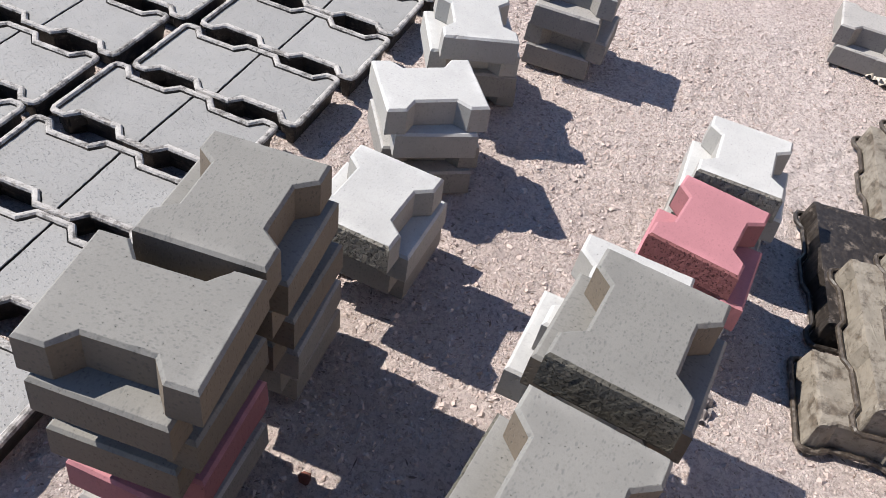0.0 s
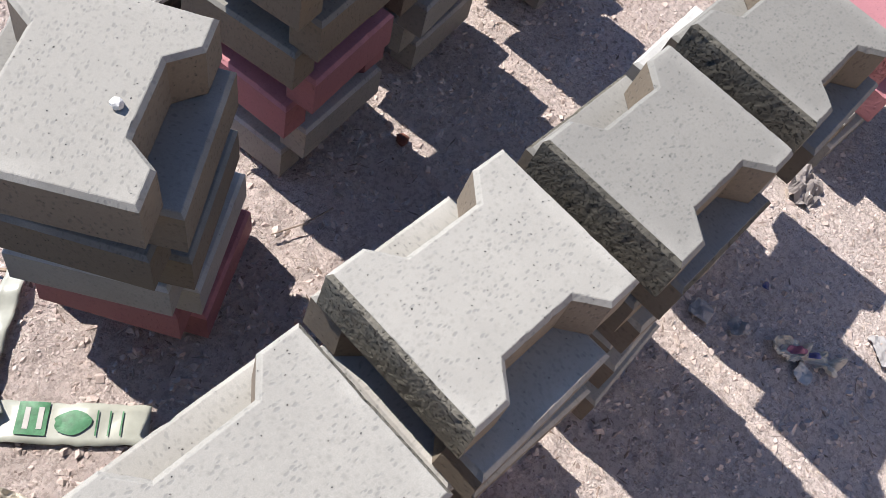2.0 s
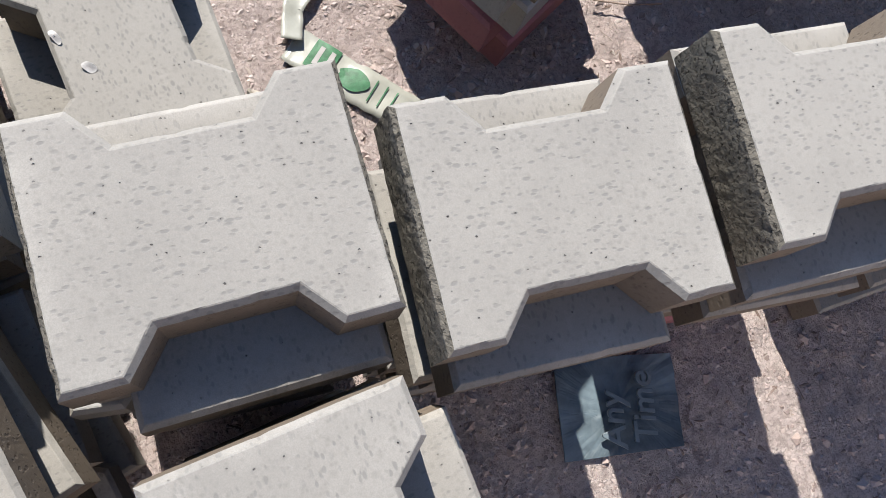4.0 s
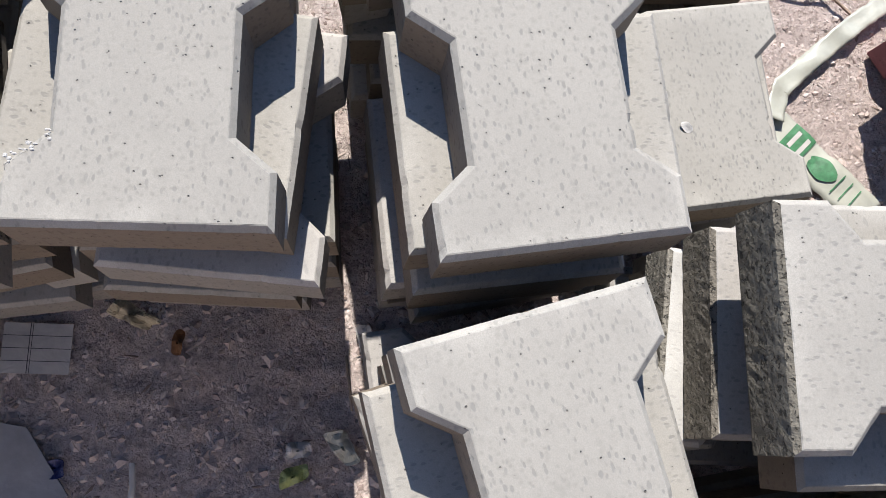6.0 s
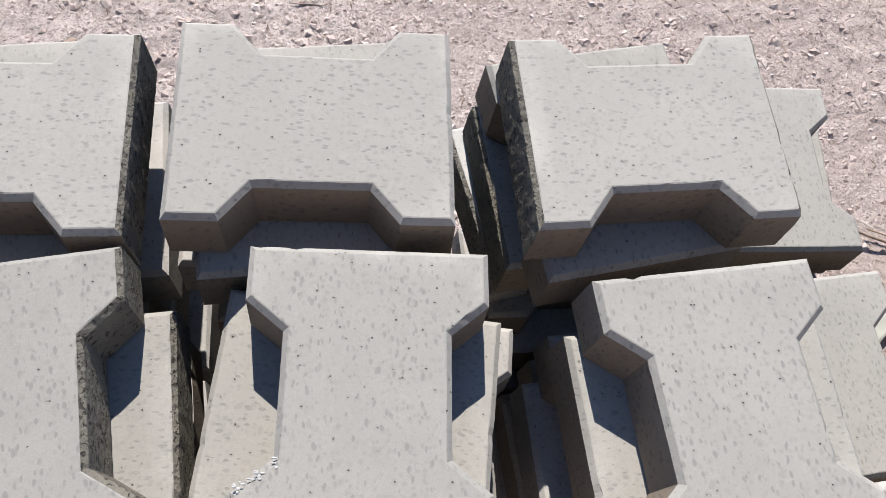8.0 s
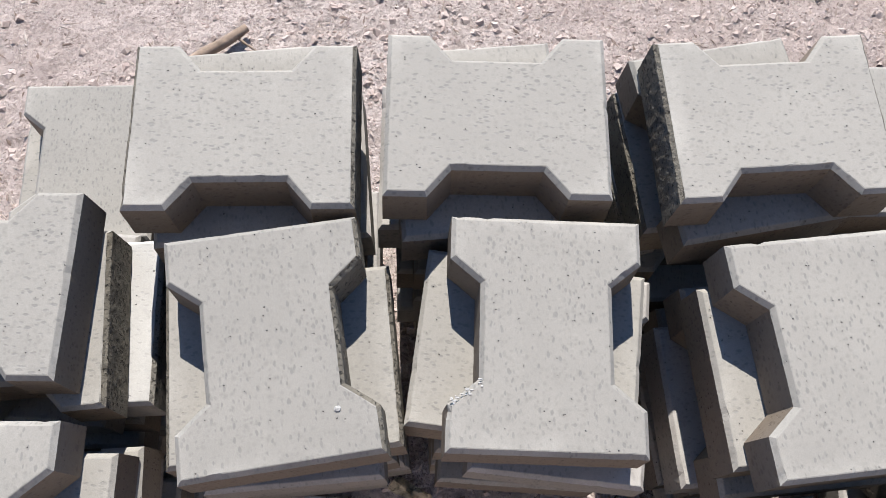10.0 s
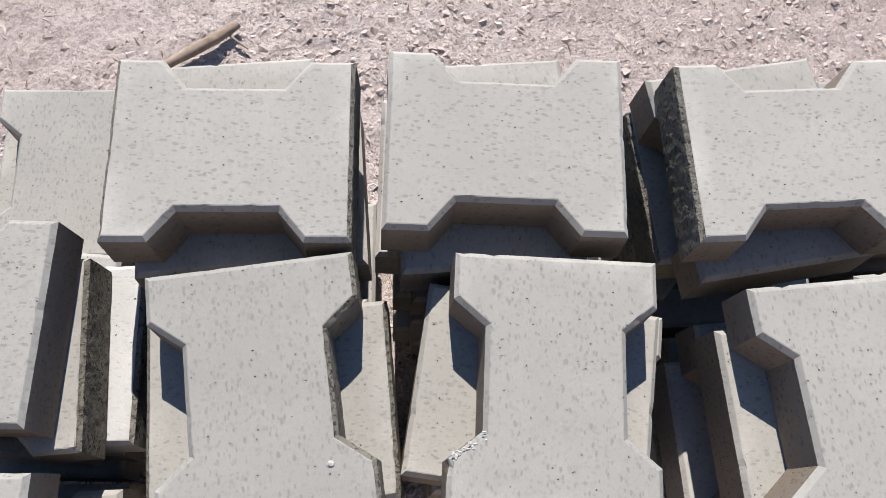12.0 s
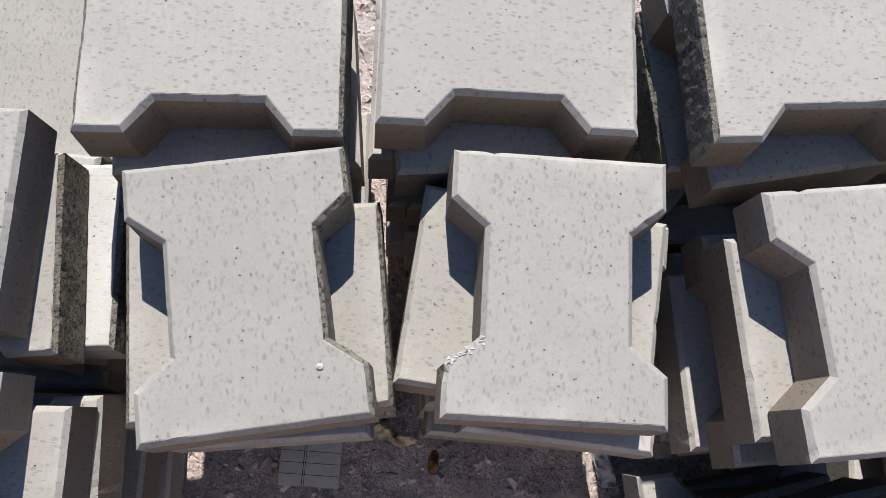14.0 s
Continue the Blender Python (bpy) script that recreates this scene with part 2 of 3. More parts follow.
def block_mesh(name, kind, rough, seed, chips=()):
    """A paving block, its foot at z = 0: sides drawn out towards the foot, chamfered top edge, uneven arrises, chips."""
    rng = random.Random(seed)
    base = i_outline(L, W)
    outer, counts = dense(base, 0.006)
    n = len(outer)
    edge = [e for e, k in enumerate(counts) for _ in range(k)]
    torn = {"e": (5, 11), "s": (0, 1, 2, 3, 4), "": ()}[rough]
    chips = [(min(range(n), key=lambda i: math.dist(outer[i], p)), size, deep) for p, size, deep in chips]
    spots = [(rng.randrange(n), rng.uniform(0.003, 0.006), rng.uniform(0.0006, 0.0014)) for _ in range(4)] + list(chips)
    if rough:
        spots += [(rng.randrange(n), rng.uniform(0.003, 0.006), rng.uniform(0.0004, 0.0010)) for _ in range(8)]
    rings = [(-DRAFT + 0.0010, 0.0), (-DRAFT, 0.003)]
    steps = 5 if rough else 2
    rings += [(-DRAFT + (DRAFT - BEVEL) * k / steps, 0.003 + (T - 0.0078) * k / steps) for k in range(1, steps + 1)]
    side = len(rings) - 1
    rings += [(0.0010, T - 0.0004), (0.0020, T), (0.0055, T)]
    verts, faces, slots = [], [], []
    for r, (d, z) in enumerate(rings):
        ring, _ = dense(offset(base, d), 0.006, counts)
        for i, (x, y) in enumerate(ring):
            k = 0.0
            if side <= r <= side + 1:
                for s, size, deep in spots:
                    k = max(k, deep * math.exp(-(math.dist(outer[i], outer[s % n]) / size) ** 2) * rng.uniform(0.4, 1.2))
            wob = 0.0
            if 0 < r <= side + 1:
                wob = rng.gauss(0, 0.00007)
                if r <= side and edge[i] in torn:
                    wob -= abs(rng.gauss(0, 0.00025))
            k *= (1.0, 0.6, 0.0)[max(0, min(2, r - side))]
            f = 1 + (wob - k) / math.hypot(x, y)
            verts.append((x * f, y * f, z - 1.5 * k))
    for r in range(len(rings) - 1):
        for i in range(n):
            j = (i + 1) % n
            faces.append((r * n + i, r * n + j, (r + 1) * n + j, (r + 1) * n + i))
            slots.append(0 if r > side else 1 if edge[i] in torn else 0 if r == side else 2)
    last = (len(rings) - 1) * n
    faces.append(tuple(range(last, last + n)))
    slots.append(0)
    faces.append(tuple(range(n - 1, -1, -1)))
    slots.append(0)
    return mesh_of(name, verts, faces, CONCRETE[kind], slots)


BLOCKS = {}
for kind in CONCRETE:
    for rough in ("", "e", "s"):
        BLOCKS[kind, rough] = [block_mesh("paving_block", kind, rough, 11 * k + len(kind) + 5 * len(rough)) for k in range(4)]
CHIPPED = block_mesh("chipped_block", "grey", "", 77, [((-0.060, 0.079), 0.009, 0.0028), ((-0.050, 0.067), 0.007, 0.0025), ((-0.068, 0.083), 0.005, 0.002)])
WORDS = {"grey": "grey", "dark": "dark grey", "light": "pale grey", "white": "whitish", "red": "brick-red"}


def place_block(x, y, z, ang, kind, rough, rng, where, group, tilt=(0, 0), me=None):
    ob = new("paving_block", me or rng.choice(BLOCKS[kind, rough]))
    ob.matrix_world = pose(x, y, z, tilt[0], tilt[1], ang)
    face = "torn-sided" if rough else "smooth"
    tagged(ob, f"{face} {WORDS[kind]} concrete I-shaped paving block {where}", "paving block", group)
    return ob


def stack(name, x, y, top, ang, kinds, rough="", given=None, wob=0.010, turn=4.0, seed=1, tilt=(0, 0), me=None, lean=(0, 0, 0)):
    """Blocks laid crosswise on one another. kinds: from the top down. given: {layer: (x, y, angle)}, 0 is the top. lean: how far the foot lies off, and its turn."""
    rng = random.Random(seed)
    n, given = len(kinds), given or {}
    step = top / n
    for k, kind in enumerate(kinds):
        dx, dy, da = rng.uniform(-wob, wob), rng.uniform(-wob, wob), rng.uniform(-turn, turn)
        if k == 0:
            bx, by, ba = x, y, ang
        elif k in given:
            bx, by, ba = given[k]
        else:
            f = k / max(1, n - 1)
            bx, by, ba = x + dx + lean[0] * f, y + dy + lean[1] * f, ang + 90 * (k % 2) + da + (lean[2] * f if len(lean) > 2 else 0)
        if k > 1 and rng.random() < 0.5:
            ba += 180
        z = top - T - k * step
        where = "topping a stack" if k == 0 else "at a stack's foot" if k == n - 1 else "inside a stack"
        place_block(bx, by, z, ba, kind, rough[k].strip() if k < len(rough) else "", rng, where, name, tilt if k == 0 else (0, 0), me if k == 0 else None)


# ---- the ground ----


def ground_height(x, y):
    p = Vector((x, y, 0))
    loose = 0.35 + 0.65 * max(0.0, min(1.0, 0.5 + 1.4 * noise.noise(p * 1.7)))
    return 0.006 * noise.noise(p * 3.1) + 0.004 * noise.noise(p * 11) + loose * (0.0060 * noise.noise(p * 33) + 0.0020 * noise.noise(p * 62)) - 0.009


def spread(lo, hi, step, reach):
    core = list(np.arange(lo, hi + 1e-6, step))
    out, d = [], step
    while d < reach:
        d *= 1.6
        out.append(d)
    return [lo - v for v in reversed(out)] + core + [hi + v for v in out]


xs, ys = spread(-1.9, 2.5, 0.009, 900), spread(-0.75, 1.0, 0.009, 900)
gv = [(x, y, ground_height(x, y)) for y in ys for x in xs]
nx = len(xs)
gf = [(j * nx + i, j * nx + i + 1, (j + 1) * nx + i + 1, (j + 1) * nx + i) for j in range(len(ys) - 1) for i in range(nx - 1)]
ground = new("ground", mesh_of("ground", gv, gf, [EARTH], smooth=True))
tagged(ground, "dry pinkish-brown earth strewn with grit and chips", "ground", kind="structure")

# ---- added unseen wall that bounces sun onto the shaded sides ----


def bounce_wall(y0, y1, x0, x1, top):
    bm = bmesh.new()
    bmesh.ops.create_cube(bm, size=1.0, matrix=Matrix.Translation(((x0 + x1) / 2, (y0 + y1) / 2, top / 2 - 0.1)) @ Matrix.Diagonal((x1 - x0, y1 - y0, top + 0.2, 1)))
    bmesh.ops.bevel(bm, geom=bm.edges[:], offset=0.02, segments=2, affect="EDGES")
    me = bpy.data.meshes.new("wall_south")
    bm.to_mesh(me)
    bm.free()
    # Tan chosen for the warm light it throws back at the stacks.
    me.materials.append(plain("weathered_plaster", (0.42, 0.355, 0.31), 0.9, 0.12, 3, 0.1, 0, 0.5))
    tagged(new("wall_south", me), "added unseen tan wall bouncing sunlight into the shade", "wall", kind="structure")


bounce_wall(-2.25, -2.0, -6.0, 7.0, 1.9)

# ---- stacks of paving blocks ----
G8 = ["grey"] * 8
stack("long row of stacks", 0.5806, -0.0182, 0.4621, -1.4, ["dark", "dark", "white", "white", "grey", "grey", "light", "light"], "e", {1: (0.598, -0.018, 89), 2: (0.727, 0.019, 1.3), 3: (0.659, 0.021, 92.2)}, seed=3, lean=(0.08, 0.02))
stack("long row of stacks", 0.3273, -0.0130, 0.4635, -1.9, ["dark"] * 3 + ["grey"] * 5, "ee", {1: (0.335, -0.012, 88)}, seed=4, lean=(0.05, -0.02))
stack("long row of stacks", 0.0833, 0.0139, 0.4640, -3.0, ["grey", "grey", "light", "grey", "grey", "grey", "red", "red"], ("e", ""), {1: (0.065, 0.007, 87.3), 2: (0.079, 0.001, -3.2)}, seed=5, lean=(0.03, -0.018))
stack("long row of stacks", -0.1646, 0.0082, 0.4665, -2.9, ["grey", "grey", "grey", "light", "grey", "grey", "light", "light"], ("e", ""), {1: (-0.171, 0.005, 86.4)}, seed=6)
stack("long row of stacks", -0.3899, 0.0513, 0.4648, 0.0, ["grey", "grey", "light", "white", "grey", "light", "light", "light"], ("e", "", "e", "e"), {1: (-0.378, 0.043, 89.9), 2: (-0.388, 0.052, -3.5), 3: (-0.408, 0.039, -7.9)}, seed=7)
stack("long row of stacks", 1.1156, -0.0612, 0.2331, -4.6, ["red", "red", "grey", "light"], "e", seed=8, lean=(-0.06, 0.0))
stack("long row of stacks", 1.3567, -0.0750, 0.2345, 4.1, ["white", "white", "light", "light"], "e", seed=9)

stack("pair of stacks by the moulds", 0.2929, 0.4609, 0.4665, -78.0, ["dark", "dark", "dark", "dark", "red", "red", "light", "light"], seed=11, lean=(0.040, 0.035, -6.5), wob=0.003, turn=2)
stack("pair of stacks by the moulds", 0.4905, 0.4878, 0.4649, 11.1, ["dark", "dark", "dark", "dark", "dark", "light", "light", "light"], seed=12, lean=(0.123, 0.048, -4), wob=0.003, turn=2)
stack("pair of stacks by the moulds", -0.0485, 0.3543, 0.4729, 33.5, ["grey", "dark", "dark", "dark", "white", "white", "red", "red"], seed=13, lean=(0.070, 0.050, -4), wob=0.004, turn=2.5)

stack("low row of pale stacks", 0.8237, 0.4635, 0.2351, 1.6, ["white", "white", "light", "light"], "e", seed=14, lean=(0.09, 0.027, 2), wob=0.004, turn=2)
stack("low row of pale stacks", 1.1678, 0.5361, 0.2351, -49.4, ["white", "white", "light", "light"], seed=15, lean=(0.04, 0.011, 0), wob=0.004)
stack("low row of pale stacks", 1.4780, 0.5772, 0.2332, 31.2, ["white", "white", "light", "light"], seed=16, lean=(0.07, 0.012))
stack("low row of pale stacks", 1.8415, 0.4465, 0.2332, -83.3, ["light", "light", "light", "light"], seed=17)
stack("low row of pale stacks", 2.4351, -0.2873, 0.1166, -85.2, ["light", "light"], seed=18)

stack("two long rows of stacks", -1.1303, 0.1970, 0.4677, 100.0, ["grey", "grey", "light", "grey", "grey", "white", "light", "light"], ("s", "e"), {1: (-1.130, 0.192, 7.0)}, seed=21)
stack("two long rows of stacks", -0.8996, 0.2125, 0.4635, 89.0, ["grey", "grey", "light", "grey", "grey", "grey", "light", "light"], "", {1: (-0.908, 0.211, -6.6), 2: (-0.868, 0.201, 84.6)}, seed=22, me=CHIPPED)
stack("two long rows of stacks", -0.6457, 0.2020, 0.4676, 97.3, ["grey", "grey", "grey", "light", "grey", "grey", "light", "light"], "", {1: (-0.638, 0.199, 6.4), 2: (-0.653, 0.196, 96.4), 3: (-0.649, 0.190, 5.7)}, seed=23)
stack("two long rows of stacks", -1.4082, 0.2451, 0.4664, 0.5, ["grey", "grey", "white", "light", "grey", "grey", "light", "light"], ("", "e", "e"), {1: (-1.392, 0.222, 6.3), 2: (-1.365, 0.239, 3.3)}, seed=24)
stack("two long rows of stacks", -1.3745, 0.0262, 0.4664, 91.5, ["grey", "grey", "grey", "light", "grey", "grey", "light", "light"], "", {1: (-1.365, 0.026, 1.4), 2: (-1.358, 0.033, 4.4)}, seed=25)
stack("two long rows of stacks", -1.1728, 0.3996, 0.4682, 2.1, ["grey", "grey", "light", "grey", "grey", "light", "light", "light"], "e", {1: (-1.188, 0.411, 97.2)}, seed=26)
stack("two long rows of stacks", -0.9408, 0.4162, 0.4690, 0.2, ["grey", "grey", "light", "grey", "grey", "light", "light", "light"], "", {1: (-0.954, 0.422, 96.2), 2: (-0.951, 0.429, 0.6)}, seed=27)
stack("two long rows of stacks", -0.6813, 0.4235, 0.4680, 4.8, ["grey", "grey", "grey", "white", "grey", "grey", "light", "light"], ("e", "", "e", "e"), {1: (-0.697, 0.431, 101.6), 2: (-0.690, 0.444, 8.2), 3: (-0.701, 0.464, 14.8)}, seed=28)
stack("two long rows of stacks", -0.6368, -0.0400, 0.4706, 105.6, ["grey", "grey", "grey", "grey", "grey", "light", "light", "light"], "", {1: (-0.644, -0.046, 13.3), 2: (-0.640, -0.041, 103.2), 5: (-0.648, 0.003, 8.0)}, seed=29, lean=(0.0, 0.012))
stack("two long rows of stacks", -0.3723, -0.1825, 0.4573, 96.0, ["grey", "grey", "white", "grey", "grey", "grey", "light", "light"], "", seed=30)
stack("two long rows of stacks", -0.4240, 0.2888, 0.2332, 97.6, ["grey", "grey", "light", "light"], "", seed=31)
stack("two long rows of stacks", -0.4518, 0.5242, 0.2332, 91.8, ["grey", "grey", "light", "light"], "", seed=32)
stack("two long rows of stacks", -1.4102, 0.4678, 0.2332, 92.7, ["grey", "grey", "light", "light"], "", seed=33)

# ---- filled moulds ----


def mould_outline(l, w, deep=0.026):
    """Two I shapes end to end: two notches in each long side, rounded outer corners."""
    x, y, h = l / 2, w / 2, l / 4
    lower = []
    for c in (-h, h):
        lower += [(c - 0.064, -y), (c - 0.042, -y + deep), (c + 0.042, -y + deep), (c + 0.064, -y)]
    upper = [(px, -py) for px, py in reversed(lower)]
    r = 0.016
    return ([(-x, -y + r), (-x + r * 0.3, -y + r * 0.3), (-x + r, -y)] + lower + [(x - r, -y), (x - r * 0.3, -y + r * 0.3), (x, -y + r)]
            + [(x, y - r), (x - r * 0.3, y - r * 0.3), (x - r, y)] + upper + [(-x + r, y), (-x + r * 0.3, y - r * 0.3), (-x, y - r)])


def ring_mesh(name, outline, rings, mats, seed, rag=0.0004, floor=True, foot=False, rim=()):
    """Rings of an outline, each moved in by d and set at z, skinned one to the next. rim: the strips of the second material."""
    rng = random.Random(seed)
    _, counts = dense(outline, 0.007)
    verts, faces, slots, n = [], [], [], sum(counts)
    for d, z in rings:
        ring, _ = dense(offset(outline, d), 0.007, counts)
        verts += [(x + rng.gauss(0, rag), y + rng.gauss(0, rag), z + rng.gauss(0, rag)) for x, y in ring]
    for r in range(len(rings) - 1):
        for i in range(n):
            j = (i + 1) % n
            faces.append((r * n + i, r * n + j, (r + 1) * n + j, (r + 1) * n + i))
            slots.append(1 if r in rim else 0)
    if floor:
        faces.append(tuple(range((len(rings) - 1) * n, len(rings) * n)))
        slots.append(0)
    if foot:
        faces.append(tuple(range(n - 1, -1, -1)))
        slots.append(0)
    return mesh_of(name, verts, faces, mats, slots)


ML, MW = 0.413, 0.214
MOULD_OUT = mould_outline(ML, MW)
TRAY = [ring_mesh("mould", MOULD_OUT, [(0.016, 0.0), (0.009, 0.050), (-0.001, 0.051), (-0.002, 0.058), (0.0, 0.0625), (0.004, 0.0645), (0.009, 0.0642), (0.0125, 0.0605), (0.0135, 0.0560), (0.0140, 0.022)], [MOULD, RIM], k, 0.00022, foot=True, rim=(3, 4, 5, 6)) for k in range(3)]


def fill_mesh(seed, sign):
    """One half's concrete, struck off just under the rim."""
    rng = random.Random(seed)
    h = ML / 4
    out = [(-0.0957, -0.0944), (-0.0675, -0.0944), (-0.046, -0.0691), (0.046, -0.0691), (0.0675, -0.0944), (0.0957, -0.0944)]
    out = out + [(x, -y) for x, y in reversed(out)]
    _, counts = dense(out, 0.01)
    verts, faces, n = [], [], sum(counts)
    for d, z in ((0.0, 0.023), (0.0, 0.0550), (0.0010, 0.0562), (0.012, 0.0565)):
        ring, _ = dense(offset(out, d), 0.01, counts)
        verts += [(x + sign * (h - 0.0052), y, z + rng.gauss(0, 0.0004) * (z > 0.05 and d < 0.01)) for x, y in ring]
    for r in range(3):
        for i in range(n):
            j = (i + 1) % n
            faces.append((r * n + i, r * n + j, (r + 1) * n + j, (r + 1) * n + i))
    faces.append(tuple(range(3 * n, 4 * n)))
    return mesh_of("concrete_fill", verts, faces, [WET, MOULD], [1] * n + [0] * (2 * n + 1))


FILLS = [(fill_mesh(k, -1), fill_mesh(k + 40, 1)) for k in range(3)]
rng = random.Random(5)
for col in range(3):
    for k in range(-1, 8):
        if col == 0 and k < 0:
            continue
        cx, cy = 0.272 + 0.2245 * k - 0.038 * col, 0.917 + 0.440 * col + (0.09 if k > 1 else 0.045 * max(k, 0))
        ob = new("mould", TRAY[(k + col) % 3])
        ob.matrix_world = pose(cx + rng.uniform(-0.004, 0.004), cy + rng.uniform(-0.012, 0.012), -0.004, 0, 0, 95 + rng.uniform(-1.2, 1.2))
        tagged(ob, "black plastic twin paver mould filled with setting grey concrete", "mould", "moulds laid out to set")
        for me in FILLS[(k * 2 + col) % 3]:
            part("concrete_fill", me, ob, "setting grey concrete, struck off flat")

# ---- empty moulds, heaped upside down ----
FLANGE = [(0.0105, 0.002), (0.006, -0.001), (0.001, 0.0), (-0.002, 0.004), (-0.001, 0.009), (0.003, 0.0115), (0.007, 0.0095), (0.008, 0.005)]
WALL = [(0.0130, -0.001), (0.0140, 0.012), (0.0205, 0.053)]
PLATE = [(0.0203, 0.0525), (0.0225, 0.0580), (0.0270, 0.0602), (0.034, 0.0606)]
OLD_OUT = mould_outline(ML, MW, 0.013)
EMPTY = []
for k in range(3):
    EMPTY.append((ring_mesh("flange", OLD_OUT, FLANGE, [OLD_RIM], 30 + k, 0.0003, floor=False),
                  ring_mesh("side_wall", OLD_OUT, WALL, [CAKED], 40 + k, 0.0003, floor=False),
                  ring_mesh("top_plate", OLD_OUT, PLATE, [CAKED], 50 + k, 0.0003)))
heap = [(1.07, -0.525, 0.0, 0, 0, 103)]
for hx, hy, turn, foot in ((1.150, -0.425, 12, 1), (1.80, -0.46, 10, 0)):
    steps = [(0, 0, 0.0, 0, 0, 0), (0.030, -0.046, 0.060, -2, 0, 2), (0.055, -0.100, 0.118, -3, 0.5, -1), (0.060, -0.155, 0.178, -2, 0, 1)]
    heap += [(hx + dx, hy + dy, z, rx, ry, turn + rz) for dx, dy, z, rx, ry, rz in steps[foot:]]
for i, p in enumerate(heap):
    ob = new("empty_mould")
    ob.matrix_world = pose(*p)
    tagged(ob, "empty upside-down plastic paver mould caked with dried cement", "mould", "heap of empty moulds")
    for me in EMPTY[i % 3]:
        part(me.name.split(".")[0], me, ob, "brown rounded flange" if me.name.startswith("flange") else "")
lost = new("empty_mould")
lost.matrix_world = pose(1.40, -0.385, 0.0, 0, 0, 13)
tagged(lost, "black empty plastic paver mould lying under a heap", "mould", "heap of empty moulds")
for name, rings in (("flange", FLANGE), ("side_wall", WALL), ("top_plate", PLATE)):
    part(name, ring_mesh(name, OLD_OUT, rings, [MOULD], 70, 0.0003, floor=name == "top_plate"), lost)

# ---- grit, stones and chips on the ground ----


def scatter(name, label, mat, count, size, long, area, seed, flat=0.6):
    """Many small bits pressed into the ground, in one mesh."""
    r = np.random.RandomState(seed)
    shape = [(1, 0, 0), (0.2, 0.9, 0.1), (-0.9, 0.3, 0), (0.1, -0.9, -0.1), (0.1, 0.1, 0.75), (-0.35, -0.25, 0.65), (0, 0, -0.6)]
    tri = [(0, 1, 4), (1, 2, 5), (1, 5, 4), (2, 3, 5), (3, 0, 4), (3, 4, 5), (1, 0, 6), (2, 1, 6), (3, 2, 6), (0, 3, 6)]
    verts, faces, made = [], [], 0
    while made < count:
        x, y = r.uniform(area[0], area[1]), r.uniform(area[2], area[3])
        if 0.5 + 0.9 * noise.noise(Vector((x * 2.2, y * 2.2, seed))) < r.uniform(0, 1):
            continue
        s = size * math.exp(min(0.65, r.normal(0, 0.45)))
        a, k = r.uniform(0, 6.283), s * r.uniform(1.0, long)
        ca, sa, tip = math.cos(a), math.sin(a), r.uniform(-0.25, 0.25)
        z = ground_height(x, y) + s * flat * 0.05
        base = len(verts)
        for px, py, pz in shape:
            px, py, pz = (px + r.uniform(-0.25, 0.25)) * k, (py + r.uniform(-0.25, 0.25)) * s, (pz + r.uniform(-0.15, 0.15)) * s * flat
            verts.append((x + ca * px - sa * py, y + sa * px + ca * py, z + pz + tip * px))
        faces += [(base + p, base + q, base + t) for p, q, t in tri]
        made += 1
    ob = new(name, mesh_of(name, verts, faces, [mat]))
    tagged(ob, label, name.replace("_", " "), kind="stuff")


scatter("gravel", "small pinkish and grey stones strewn over dry earth", STONE, 60000, 0.0022, 1.6, (-1.9, 2.7, -0.75, 1.0), 1)
scatter("pebbles", "scattered larger stones lying on dry earth", STONE, 2200, 0.0042, 1.5, (-1.9, 2.7, -0.75, 1.0), 2)
scatter("earth_clods", "crumbly clods of pinkish-brown earth lying loose", CLOD, 15000, 0.0042, 1.4, (-1.9, 2.4, -0.75, 0.95), 12, 0.8)
scatter("wood_chips", "dry brown wood chips and bark shreds on earth", CHIP, 15000, 0.0014, 6.0, (-1.9, 2.4, -0.75, 0.95), 3, 0.5)
scatter("bark_shreds", "larger flat shreds of bark and wood on earth", CHIP, 1000, 0.0017, 7.0, (-1.9, 2.4, -0.75, 0.95), 6, 0.35)
scatter("straw_bits", "thin pale straw bits on dry earth", CHIP, 1300, 0.0011, 18.0, (-1.9, 2.4, -0.75, 0.95), 4, 0.9)

